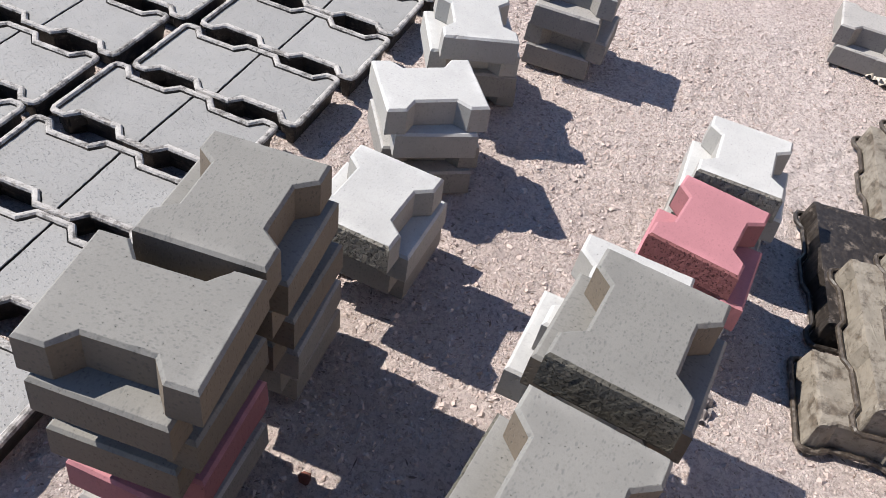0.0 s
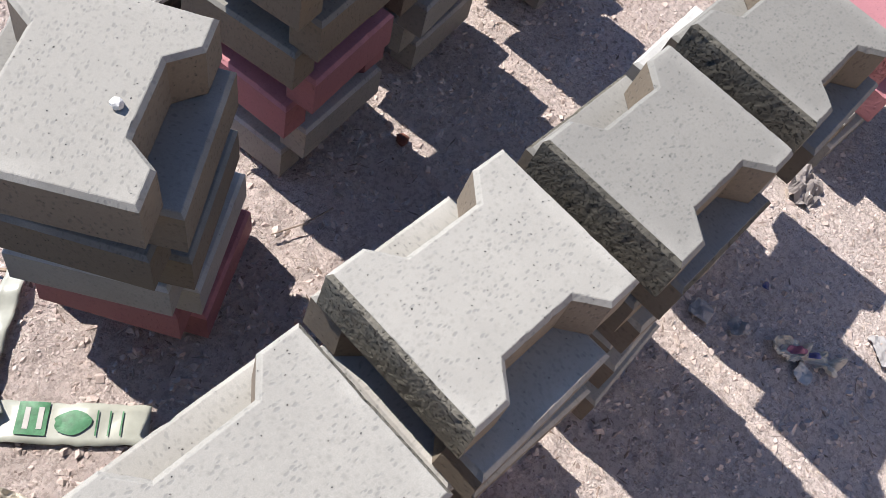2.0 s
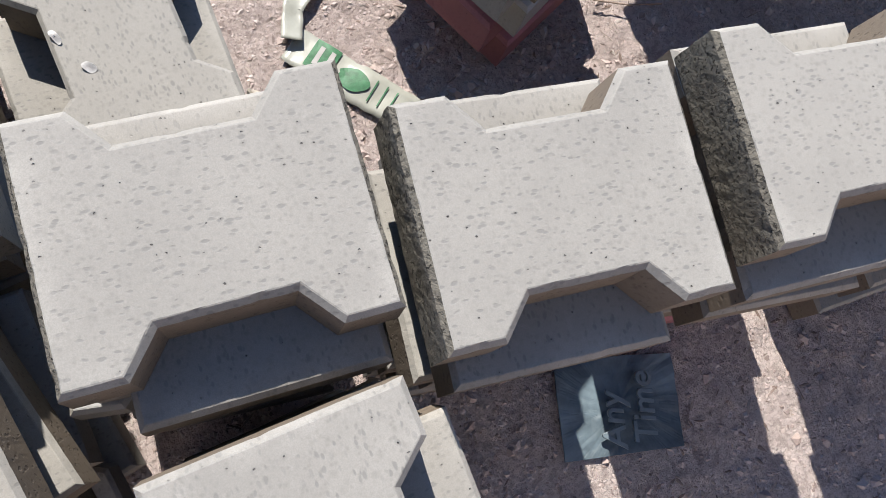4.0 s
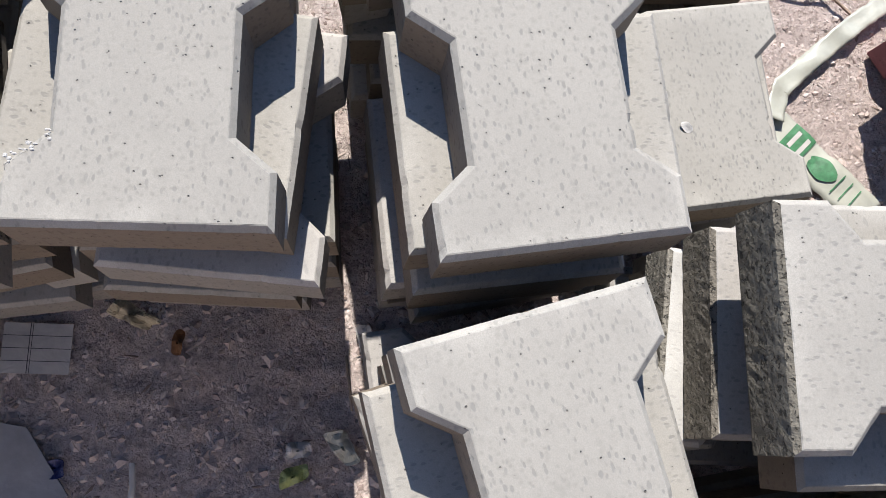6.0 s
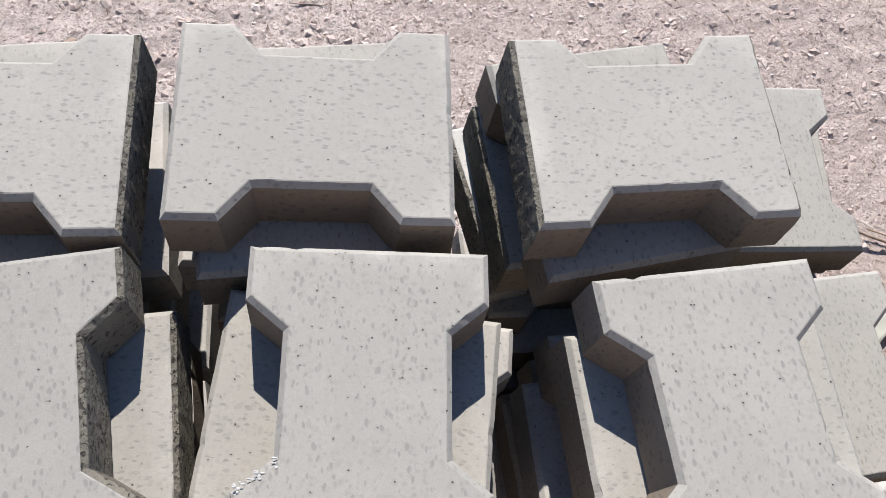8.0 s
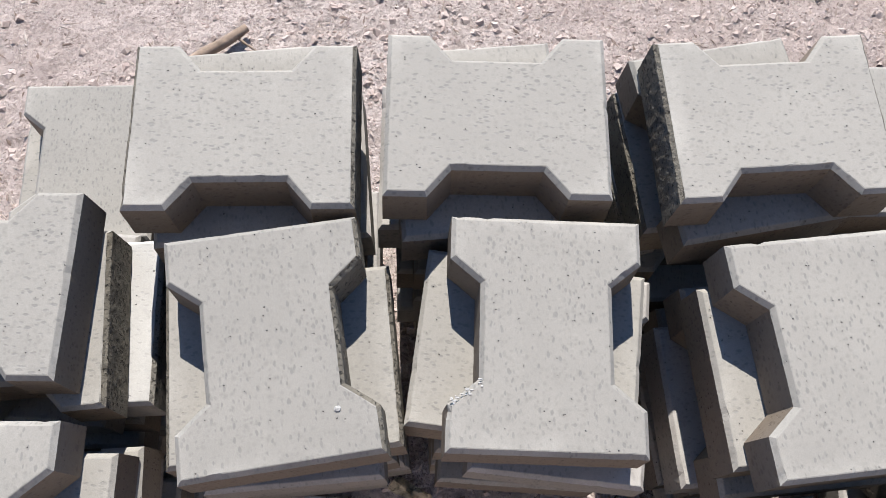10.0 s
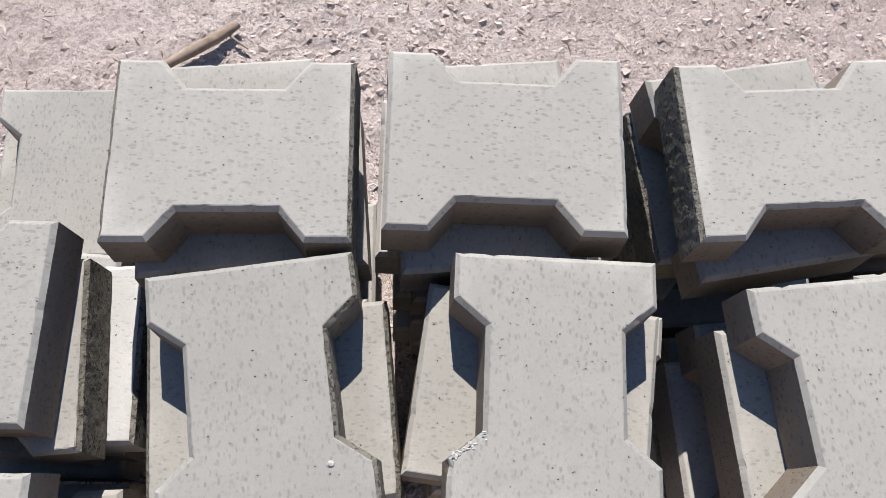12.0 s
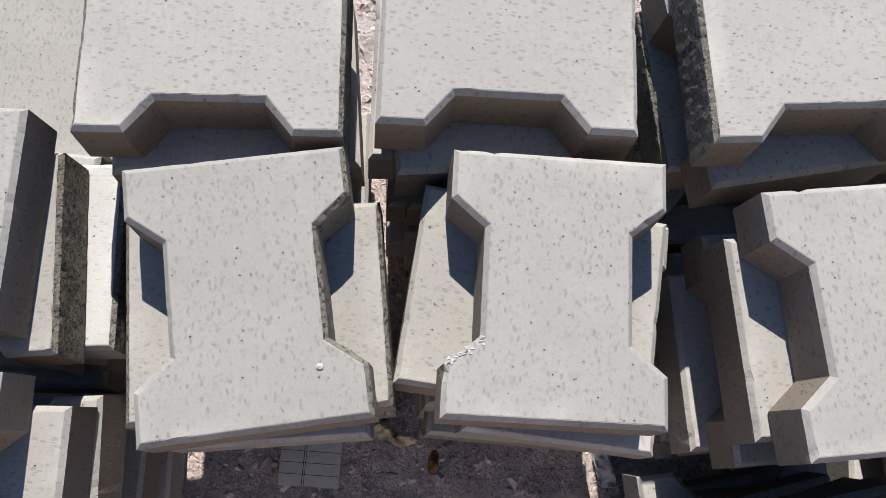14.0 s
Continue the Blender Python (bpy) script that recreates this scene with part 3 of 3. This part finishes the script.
# ---- litter ----


def sheet(name, pts, width, mats, rows=24, seed=1, crumple=0.004, lift=0.004):
    """A thin crumpled strip laid along a line of points on the ground."""
    rng = random.Random(seed)
    pts = [Vector((*p, 0)) for p in pts]
    lens = [0.0]
    for a, b in zip(pts, pts[1:]):
        lens.append(lens[-1] + (b - a).length)
    verts, faces, k = [], [], 7
    for i in range(rows + 1):
        d = lens[-1] * i / rows
        j = max(x for x in range(len(pts) - 1) if lens[x] <= d + 1e-9)
        c = pts[j].lerp(pts[j + 1], (d - lens[j]) / (lens[j + 1] - lens[j]))
        ahead = (pts[j + 1] - pts[j]).normalized()
        side = Vector((-ahead.y, ahead.x, 0))
        for m in range(k):
            p = c + side * width * (m / (k - 1) - 0.5) * (1 + 0.12 * noise.noise(Vector((i * 0.4, seed, 0))))
            z = ground_height(p.x, p.y) + lift + crumple * (1 + noise.noise(Vector((p.x * 30, p.y * 30, seed)))) + rng.uniform(0, crumple * 0.1)
            verts.append((p.x, p.y, z))
    for i in range(rows):
        for m in range(k - 1):
            faces.append((i * k + m, i * k + m + 1, (i + 1) * k + m + 1, (i + 1) * k + m))
    me = mesh_of(name, verts, faces, mats, smooth=True)
    ob = new(name, me)
    mod = ob.modifiers.new("thickness", "SOLIDIFY")
    mod.thickness = 0.0006
    ob["sheet"] = (seed, crumple, lift)
    return ob


def scrap(name, label, category, x, y, ang, outline, mat, bend=0.003, lift=0.003, z=None, thick=0.0008, crisp=0):
    """A flat torn piece with an outline of its own, slightly bent."""
    pts, _ = dense(outline, 0.004)
    if crisp < 1:
        r = random.Random(round(x * 977 + y * 331))
        pts = [(px + r.gauss(0, 0.0009), py + r.gauss(0, 0.0009)) for px, py in pts]
        for _ in range(2):
            pts = [((pts[i - 1][0] + 2 * p[0] + pts[(i + 1) % len(pts)][0]) / 4, (pts[i - 1][1] + 2 * p[1] + pts[(i + 1) % len(pts)][1]) / 4) for i, p in enumerate(pts)]
        bend = bend * 1.8 + 0.0015
    cx, cy = sum(p[0] for p in pts) / len(pts), sum(p[1] for p in pts) / len(pts)
    base = ground_height(x, y) + 0.006 if z is None else z
    bm = bmesh.new()
    rings = []
    for f in (1.0, 0.83, 0.66, 0.5, 0.33, 0.16):
        rings.append([bm.verts.new((cx + (px - cx) * f, cy + (py - cy) * f, lift + bend * (noise.noise(Vector((px * 55 * f + x * 9, py * 55 * f, y * 7))) + 0.5 * noise.noise(Vector((px * 130 * f + x * 9, py * 130 * f, y * 7)))))) for px, py in pts])
    mid = bm.verts.new((cx, cy, lift))
    n = len(pts)
    for a, b in zip(rings, rings[1:]):
        for i in range(n):
            bm.faces.new((a[i], a[(i + 1) % n], b[(i + 1) % n], b[i]))
    for i in range(n):
        bm.faces.new((rings[-1][i], rings[-1][(i + 1) % n], mid))
    bmesh.ops.recalc_face_normals(bm, faces=bm.faces)
    me = bpy.data.meshes.new(name)
    bm.to_mesh(me)
    bm.free()
    me.materials.append(mat)
    ob = new(name, me)
    ob.matrix_world = pose(x, y, base, 0, 0, ang)
    ob.modifiers.new("thickness", "SOLIDIFY").thickness = thick
    tagged(ob, label, category)
    return ob


def box(w, h):
    return [(-w / 2, -h / 2), (w / 2, -h / 2), (w / 2, h / 2), (-w / 2, h / 2)]


PAPER = plain("pale_paper", (0.398, 0.385, 0.366), 0.8, 0.12, 40)
GREY_PAPER = plain("grey_paper", (0.270, 0.263, 0.263), 0.8, 0.12, 40)
GREEN = plain("green_print", (0.045, 0.148, 0.071), 0.5, 0.35, 130)
FILM = plain("milky_film", (0.321, 0.327, 0.282), 0.3, 0.15, 30, 0.5)
YELLOW = plain("yellow_film", (0.372, 0.321, 0.218), 0.4, 0.45, 110, 0.5)
BLUE = plain("blue_plastic", (0.016, 0.022, 0.090), 0.4, 0.3, 60, 0.5)
TEAL = plain("worn_blue_plate", (0.103, 0.141, 0.161), 0.45, 0.6, 14, 0.5)
BAG = plain("dusty_film", (0.193, 0.173, 0.167), 0.3, 0.2, 40, 0.5)
# A lighter tone than the plate, so the letters stand out.
LETTER = plain("rubbed_blue_plastic", (0.128, 0.167, 0.186), 0.4, 0.2, 40, 0.5)
LIME = plain("lime_film", (0.218, 0.257, 0.083), 0.4, 0.45, 110, 0.5)
BROWN = plain("brown_bark", (0.167, 0.077, 0.032), 0.85, 0.35, 90)
TAN = plain("cardboard", (0.257, 0.193, 0.135), 0.9, 0.15, 80)
BARK = plain("pale_dead_wood", (0.257, 0.199, 0.154), 0.9, 0.3, 70, 0.2, 0, 0.6)
BRICK = plain("red_brown_stone", (0.141, 0.058, 0.045), 0.9, 0.35, 60, 0.2, 0, 0.8)
INK = plain("dark_ink", (0.039, 0.039, 0.045), 0.7, 0.1, 90)
PLASTER = plain("white_plaster", (0.501, 0.494, 0.475), 0.9, 0.08, 90)

# the printed sachet strip, folded once
strip = sheet("sachet_strip", [(-0.118, 0.232), (-0.182, 0.294), (-0.240, 0.356)], 0.050, [FILM], 26, 3, 0.003)
tagged(strip, "torn milky plastic sachet strip with green print on earth", "litter")


def patch_on(parent, name, label, u, v, w, h, ang, mat, shape=None, rise=0.0016):
    """A printed patch that follows the strip's creases."""
    pts, _ = dense(shape or box(w, h), 0.004)
    m = pose(u, v, 0, 0, 0, ang)
    seed, crumple, lift = parent["sheet"]
    bm = bmesh.new()
    rings = []
    for f in (1.0, 0.6, 0.25):
        ring = []
        for px, py in pts:
            q = m @ Vector((px * f, py * f, 0))
            z = ground_height(q.x, q.y) + lift + crumple * (1 + noise.noise(Vector((q.x * 30, q.y * 30, seed)))) + crumple * 0.4 + rise
            ring.append(bm.verts.new((q.x, q.y, z)))
        rings.append(ring)
    n = len(pts)
    for ra, rb in zip(rings, rings[1:]):
        for i in range(n):
            bm.faces.new((ra[i], ra[(i + 1) % n], rb[(i + 1) % n], rb[i]))
    bm.faces.new(rings[-1])
    me = bpy.data.meshes.new(name)
    bm.to_mesh(me)
    bm.free()
    me.materials.append(mat)
    return part(name, me, parent, label)


OVAL = [((0.019 + 0.003 * math.sin(k * 0.6)) * math.cos(k * 0.2618), 0.015 * math.sin(k * 0.2618)) for k in range(24)]
patch_on(strip, "green_patch", "dark green printed patch", -0.208, 0.328, 0.034, 0.040, 134, GREEN)
patch_on(strip, "green_patch", "dark green oval print", -0.179, 0.293, 0, 0, 134, GREEN, OVAL)
for k, (w, o) in enumerate(((0.026, 0.009), (0.026, -0.006))):
    patch_on(strip, "print_bar", "whitish bar of print", -0.208 + o * 0.71, 0.328 - o * 0.70, 0.006, w, 134, PAPER, None, 0.0022)
for k in range(3):
    patch_on(strip, "print_bar", "faint green line of print", -0.160 + 0.010 * k, 0.274 - 0.0097 * k, 0.0018, 0.030, 134, GREEN)
tail = sheet("sachet_strip", [(-0.240, 0.356), (-0.226, 0.400), (-0.165, 0.452), (-0.116, 0.492), (-0.060, 0.530)], 0.026, [FILM], 60, 8, 0.008, 0.006)
tagged(tail, "long twisted tail of milky plastic sachet strip on earth", "litter")

# the embossed plate
plate = scrap("embossed_plate", "worn blue-grey plastic plate with raised lettering on earth", "plate", 0.023, -0.178, -10, [(-0.078, -0.057), (0.077, -0.057), (0.079, 0.056), (0.01, 0.060), (-0.076, 0.057)], TEAL, 0.002, 0.006, None, 0.003, 1)
for word, ox, oy in (("Any", 0.011, -0.227), ("Time", 0.051, -0.233)):
    cu = bpy.data.curves.new("raised_lettering", "FONT")
    cu.body, cu.size, cu.extrude, cu.bevel_depth, cu.align_x, cu.shear = word, 0.042, 0.0015, 0.0006, "LEFT", 0.15
    cu.materials.append(LETTER)
    tx = new("raised_lettering", cu)
    tx.parent = plate
    tx.matrix_world = pose(ox, oy, 0.0135, 0, 0, 78)
    tx["label"] = "raised letters"

CREAM = plain("cream_film", (0.424, 0.385, 0.321), 0.35, 0.25, 70, 0.5)
sweet = scrap("wrapper", "crumpled cream sweet wrapper with pink and blue print", "litter", 0.640, -0.329, -62, [(-0.062, -0.010), (-0.052, -0.017), (-0.03, -0.021), (0.0, -0.015), (0.03, -0.017), (0.052, -0.023), (0.060, -0.010), (0.064, 0.006), (0.03, 0.016), (0.005, 0.013), (-0.02, 0.019), (-0.05, 0.014)], CREAM, 0.012, 0.006)


def print_on(parent, label, x, y, ang, outline, mat):
    """A printed area that lies on a crumpled scrap."""
    ob = scrap("print_area", "", "", 0, 0, 0, outline, mat, 0.006, 0.0)
    for key in ("label", "category", "kind", "group"):
        if key in ob:
            del ob[key]
    ob.parent = parent
    ob.matrix_local = pose(x, y, 0.0075, 0, 0, ang)
    ob["label"] = label


print_on(sweet, "pink print", -0.014, 0.002, 4, [(-0.016, -0.006), (0.012, -0.007), (0.018, 0.003), (-0.012, 0.006)], plain("pink_print", (0.334, 0.128, 0.173), 0.5, 0.3, 120))
print_on(sweet, "blue print", 0.012, 0.001, -8, [(-0.012, -0.004), (0.011, -0.005), (0.013, 0.003), (-0.010, 0.004)], plain("blue_print", (0.090, 0.096, 0.231), 0.5, 0.3, 120))
scrap("paper_scrap", "torn white paper scrap lying on earth", "litter", 0.612, -0.345, 10, [(-0.018, -0.012), (0.012, -0.016), (0.02, 0.012), (-0.012, 0.014)], PAPER)
scrap("paper_scrap", "torn grey paper scrap lying on earth", "litter", 0.573, -0.172, 20, [(-0.02, -0.016), (0.016, -0.02), (0.024, 0.01), (-0.01, 0.022)], GREY_PAPER)
scrap("paper_scrap", "crumpled grey paper scrap lying on earth", "litter", 0.599, -0.231, 50, [(-0.016, -0.014), (0.02, -0.012), (0.012, 0.016), (-0.014, 0.02)], GREY_PAPER, 0.008)
scrap("blue_scrap", "small dark blue plastic scrap on earth", "litter", 0.693, -0.224, 30, [(-0.008, -0.005), (0.008, -0.006), (0.006, 0.006), (-0.004, 0.007)], BLUE, 0.004)
scrap("plastic_bag", "crumpled clear plastic bag lying on earth", "litter", 0.918, -0.168, 15, [(-0.045, -0.02), (0.01, -0.035), (0.05, -0.01), (0.03, 0.03), (-0.03, 0.025)], BAG, 0.012, 0.008)
scrap("cardboard_piece", "flat piece of brown corrugated cardboard on earth", "litter", 0.747, -0.522, -30, box(0.11, 0.09), TAN, 0.002, 0.006, None, 0.003, 1)
scrap("paper_scrap", "torn grey paper scrap lying on earth", "litter", 0.748, -0.423, 60, [(-0.03, -0.012), (0.026, -0.018), (0.03, 0.012), (-0.022, 0.018)], GREY_PAPER, 0.004)
sheet_paper = scrap("ruled_paper", "square of grey printed form paper ruled with dark lines", "paper", -1.119, 0.070, -2, box(0.074, 0.056), PAPER, 0.0006, 0.004, crisp=1)
for ox, oy, w, h in ((0, 0.014, 0.074, 0.0007), (0, 0.0, 0.074, 0.0007), (0, -0.014, 0.074, 0.0007), (-0.008, 0, 0.0009, 0.056), (-0.0055, 0, 0.0006, 0.056)):
    me = mesh_of("ruled_line", [(x, y, 0) for x, y in box(w, h)], [(0, 1, 2, 3)], [INK])
    part("ruled_line", me, sheet_paper, "dark printed rule").matrix_local = pose(ox, oy, 0.0052)
scrap("bark_piece", "flat orange-brown piece of bark on earth", "bark", -0.968, 0.076, 84, [(-0.016, -0.006), (0.014, -0.007), (0.018, 0.002), (0.010, 0.007), (-0.014, 0.006)], BROWN, 0.003)
scrap("wrapper", "crumpled yellow and white wrapper beside a stack", "litter", -1.018, 0.108, -20, [(-0.03, -0.008), (0.02, -0.012), (0.034, 0.004), (-0.02, 0.012)], YELLOW, 0.008, 0.006)
scrap("wrapper", "crumpled white and silver wrapper on shaded earth", "litter", -0.831, -0.045, 15, [(-0.016, -0.007), (0.014, -0.01), (0.018, 0.006), (-0.008, 0.012)], PAPER, 0.008, 0.005)
scrap("wrapper", "crumpled pale blue wrapper on shaded earth", "litter", -0.782, -0.041, -50, [(-0.026, -0.008), (0.022, -0.012), (0.028, 0.006), (-0.014, 0.014)], FILM, 0.008, 0.005)
scrap("wrapper", "small lime green wrapper on shaded earth", "litter", -0.836, -0.074, 20, [(-0.018, -0.009), (0.016, -0.006), (0.02, 0.008), (-0.012, 0.011)], LIME, 0.004, 0.004)
scrap("wrapper", "crumpled white wrapper lying in a sunlit gap", "litter", -0.754, 0.076, -70, [(-0.022, -0.008), (0.02, -0.012), (0.026, 0.008), (-0.018, 0.010)], PAPER, 0.008, 0.006)
scrap("fibre_board", "broken corner of flat grey fibre board", "board", -1.136, -0.068, 20, [(-0.06, -0.05), (0.05, -0.04), (0.03, 0.045), (0.005, 0.06), (-0.055, 0.02)], GREY_PAPER, 0.0006, 0.006, None, 0.004, 1)
scrap("blue_scrap", "dark blue plastic scrap under a grey board", "litter", -1.092, -0.060, 0, [(-0.012, -0.012), (0.012, -0.01), (0.01, 0.012), (-0.008, 0.01)], BLUE, 0.005)
packet = scrap("packet", "crumpled printed pale packet with red and yellow on earth", "litter", 2.352, -0.339, -112, [(-0.073, -0.020), (0.073, -0.024), (0.073, 0.020), (-0.073, 0.022)], CREAM, 0.008, 0.008)
print_on(packet, "red print", -0.044, 0.0, 0, box(0.07, 0.036), plain("red_print", (0.270, 0.045, 0.045), 0.5, 0.4, 80))
print_on(packet, "yellow print", -0.062, 0.0, 0, box(0.03, 0.036), plain("yellow_print", (0.353, 0.270, 0.051), 0.5, 0.4, 80))
print_on(packet, "dark print", 0.022, -0.012, 0, box(0.09, 0.014), INK)
scrap("paper_scrap", "pale crumpled paper scrap wedged in a gap", "litter", -0.489, 0.159, 60, [(-0.03, -0.02), (0.03, -0.018), (0.026, 0.02), (-0.03, 0.022)], PAPER, 0.004)


def stick(name, label, category, pts, radius, mat, seed):
    """A bent, tapering stick or cord along points."""
    rng = random.Random(seed)
    cu = bpy.data.curves.new(name, "CURVE")
    cu.dimensions, cu.bevel_depth, cu.bevel_resolution = "3D", radius, 2
    sp = cu.splines.new("POLY")
    sp.points.add(len(pts) - 1)
    for p, (x, y, z) in zip(sp.points, pts):
        p.co, p.radius = (x, y, z, 1), rng.uniform(0.75, 1.1)
    cu.use_fill_caps = True
    tmp = bpy.data.objects.new(name, cu)
    me = bpy.data.meshes.new_from_object(tmp)
    bpy.data.objects.remove(tmp)
    me.materials.clear()
    me.materials.append(mat)
    tagged(new(name, me), label, category)


stick("branch", "short pale dry branch lying on sunlit earth", "branch", [(-1.392, 0.732, 0.008), (-1.358, 0.754, 0.012), (-1.324, 0.777, 0.013), (-1.294, 0.806, 0.010)], 0.0085, BARK, 1)
stick("twig", "thin side twig of a dry branch on earth", "twig", [(-1.310, 0.790, 0.010), (-1.292, 0.778, 0.006), (-1.276, 0.768, 0.004)], 0.002, BARK, 2)
stick("cord", "thin brown cord lying across earth", "cord", [(-0.249, 0.573, 0.004), (-0.223, 0.557, 0.006), (-0.201, 0.545, 0.007), (-0.176, 0.537, 0.006), (-0.146, 0.532, 0.005), (-0.117, 0.502, 0.005), (-0.080, 0.504, 0.004)], 0.0022, BARK, 3)
stick("cord", "thin pale cord lying across earth", "cord", [(-0.196, 0.556, 0.004), (-0.156, 0.541, 0.006), (-0.119, 0.508, 0.004)], 0.0015, TAN, 4)


stick("twig", "short pale peeled stick lying on shaded earth", "twig", [(-1.009, -0.055, 0.004), (-1.007, -0.080, 0.005), (-1.010, -0.108, 0.004)], 0.0035, PAPER, 5)
stick("twig", "thin brown twig leaning over shaded earth", "twig", [(-0.778, 0.060, 0.004), (-0.774, 0.030, 0.012), (-0.771, -0.002, 0.006)], 0.0016, BARK, 6)
stick("twig", "thin crooked dry twig lying on sunlit earth", "twig", [(0.165, 0.335, 0.005), (0.21, 0.318, 0.008), (0.262, 0.312, 0.004)], 0.0014, BARK, 7)
scrap("wrapper", "crumpled pale yellow wrapper lying on sunlit earth", "litter", -0.287, 0.277, 120, [(-0.034, -0.008), (-0.01, -0.013), (0.03, -0.007), (0.036, 0.005), (0.0, 0.012), (-0.03, 0.009)], CREAM, 0.010, 0.008)
film = scrap("plastic_film", "torn white plastic film with pale teal print between stacks", "litter", -0.262, 0.200, -50, [(-0.05, -0.026), (0.0, -0.032), (0.05, -0.022), (0.046, 0.024), (0.004, 0.03), (-0.046, 0.026)], PAPER, 0.002, 0.006)
print_on(film, "pale teal print", 0.022, 0.0, 0, box(0.034, 0.036), plain("teal_print", (0.20, 0.34, 0.30), 0.5, 0.3, 90))


def lump(name, label, category, x, y, z, size, mat, seed):
    """A broken lump of stone or plaster."""
    bm = bmesh.new()
    bmesh.ops.create_icosphere(bm, subdivisions=2, radius=1.0)
    for v in bm.verts:
        k = 1 + 0.35 * noise.noise(v.co * 1.7 + Vector((seed, 0, 0))) + 0.12 * noise.noise(v.co * 5 + Vector((0, seed, 0)))
        v.co = Vector((v.co.x * size[0], v.co.y * size[1], v.co.z * size[2])) * k
    me = bpy.data.meshes.new(name)
    bm.to_mesh(me)
    bm.free()
    me.materials.append(mat)
    ob = new(name, me)
    ob.location = (x, y, z)
    tagged(ob, label, category)


lump("stone", "rough red-brown stone lying on earth", "stone", 0.007, 0.980, 0.02, (0.05, 0.04, 0.035), BRICK, 1)
# The second, tiny lump stands in for a dark hole in the earth.
lump("stone", "small red-brown lump in place of a dark hole", "stone", 0.436, 0.337, -0.004, (0.010, 0.011, 0.008), BRICK, 2)
lump("plaster_lump", "small white lump on a paving block", "crumb", -0.042, 0.314, 0.4765, (0.0060, 0.0056, 0.0046), PLASTER, 3)
for k in range(4):
    lump("plaster_lump", "small white crumb lying on a paving block", "crumb", 0.004 + 0.007 * (k % 2), 0.083 - 0.006 * (k // 2), 0.412, (0.004, 0.0035, 0.003), PLASTER, 4 + k)
scrap("plaster_flake", "thin white flake lying on a paving block", "crumb", -0.474, 0.296, -65, [(-0.008, -0.003), (0.007, -0.004), (0.009, 0.002), (-0.006, 0.004)], PLASTER, 0.001, 0.001, 0.2345)
scrap("plaster_flake", "thin white flake lying on a paving block", "crumb", -0.453, 0.263, -50, [(-0.008, -0.004), (0.006, -0.005), (0.009, 0.003), (-0.005, 0.005)], PLASTER, 0.001, 0.001, 0.2345)
crumbs = random.Random(9)
for k in range(16):
    f = crumbs.random()
    lump("concrete_crumb", "pale crumb of broken concrete on a paving block", "crumb", -0.980 + 0.026 * f + crumbs.uniform(-0.003, 0.003), 0.152 + 0.018 * f + crumbs.uniform(-0.003, 0.003), 0.4636,
         (crumbs.uniform(0.0008, 0.0022), crumbs.uniform(0.0006, 0.0014), 0.0007), CONCRETE["white"][0], 20 + k)
lump("concrete_crumb", "small pale crumb stuck on a paving block", "crumb", -1.072, 0.144, 0.4682, (0.003, 0.0025, 0.0015), CONCRETE["white"][0], 40)
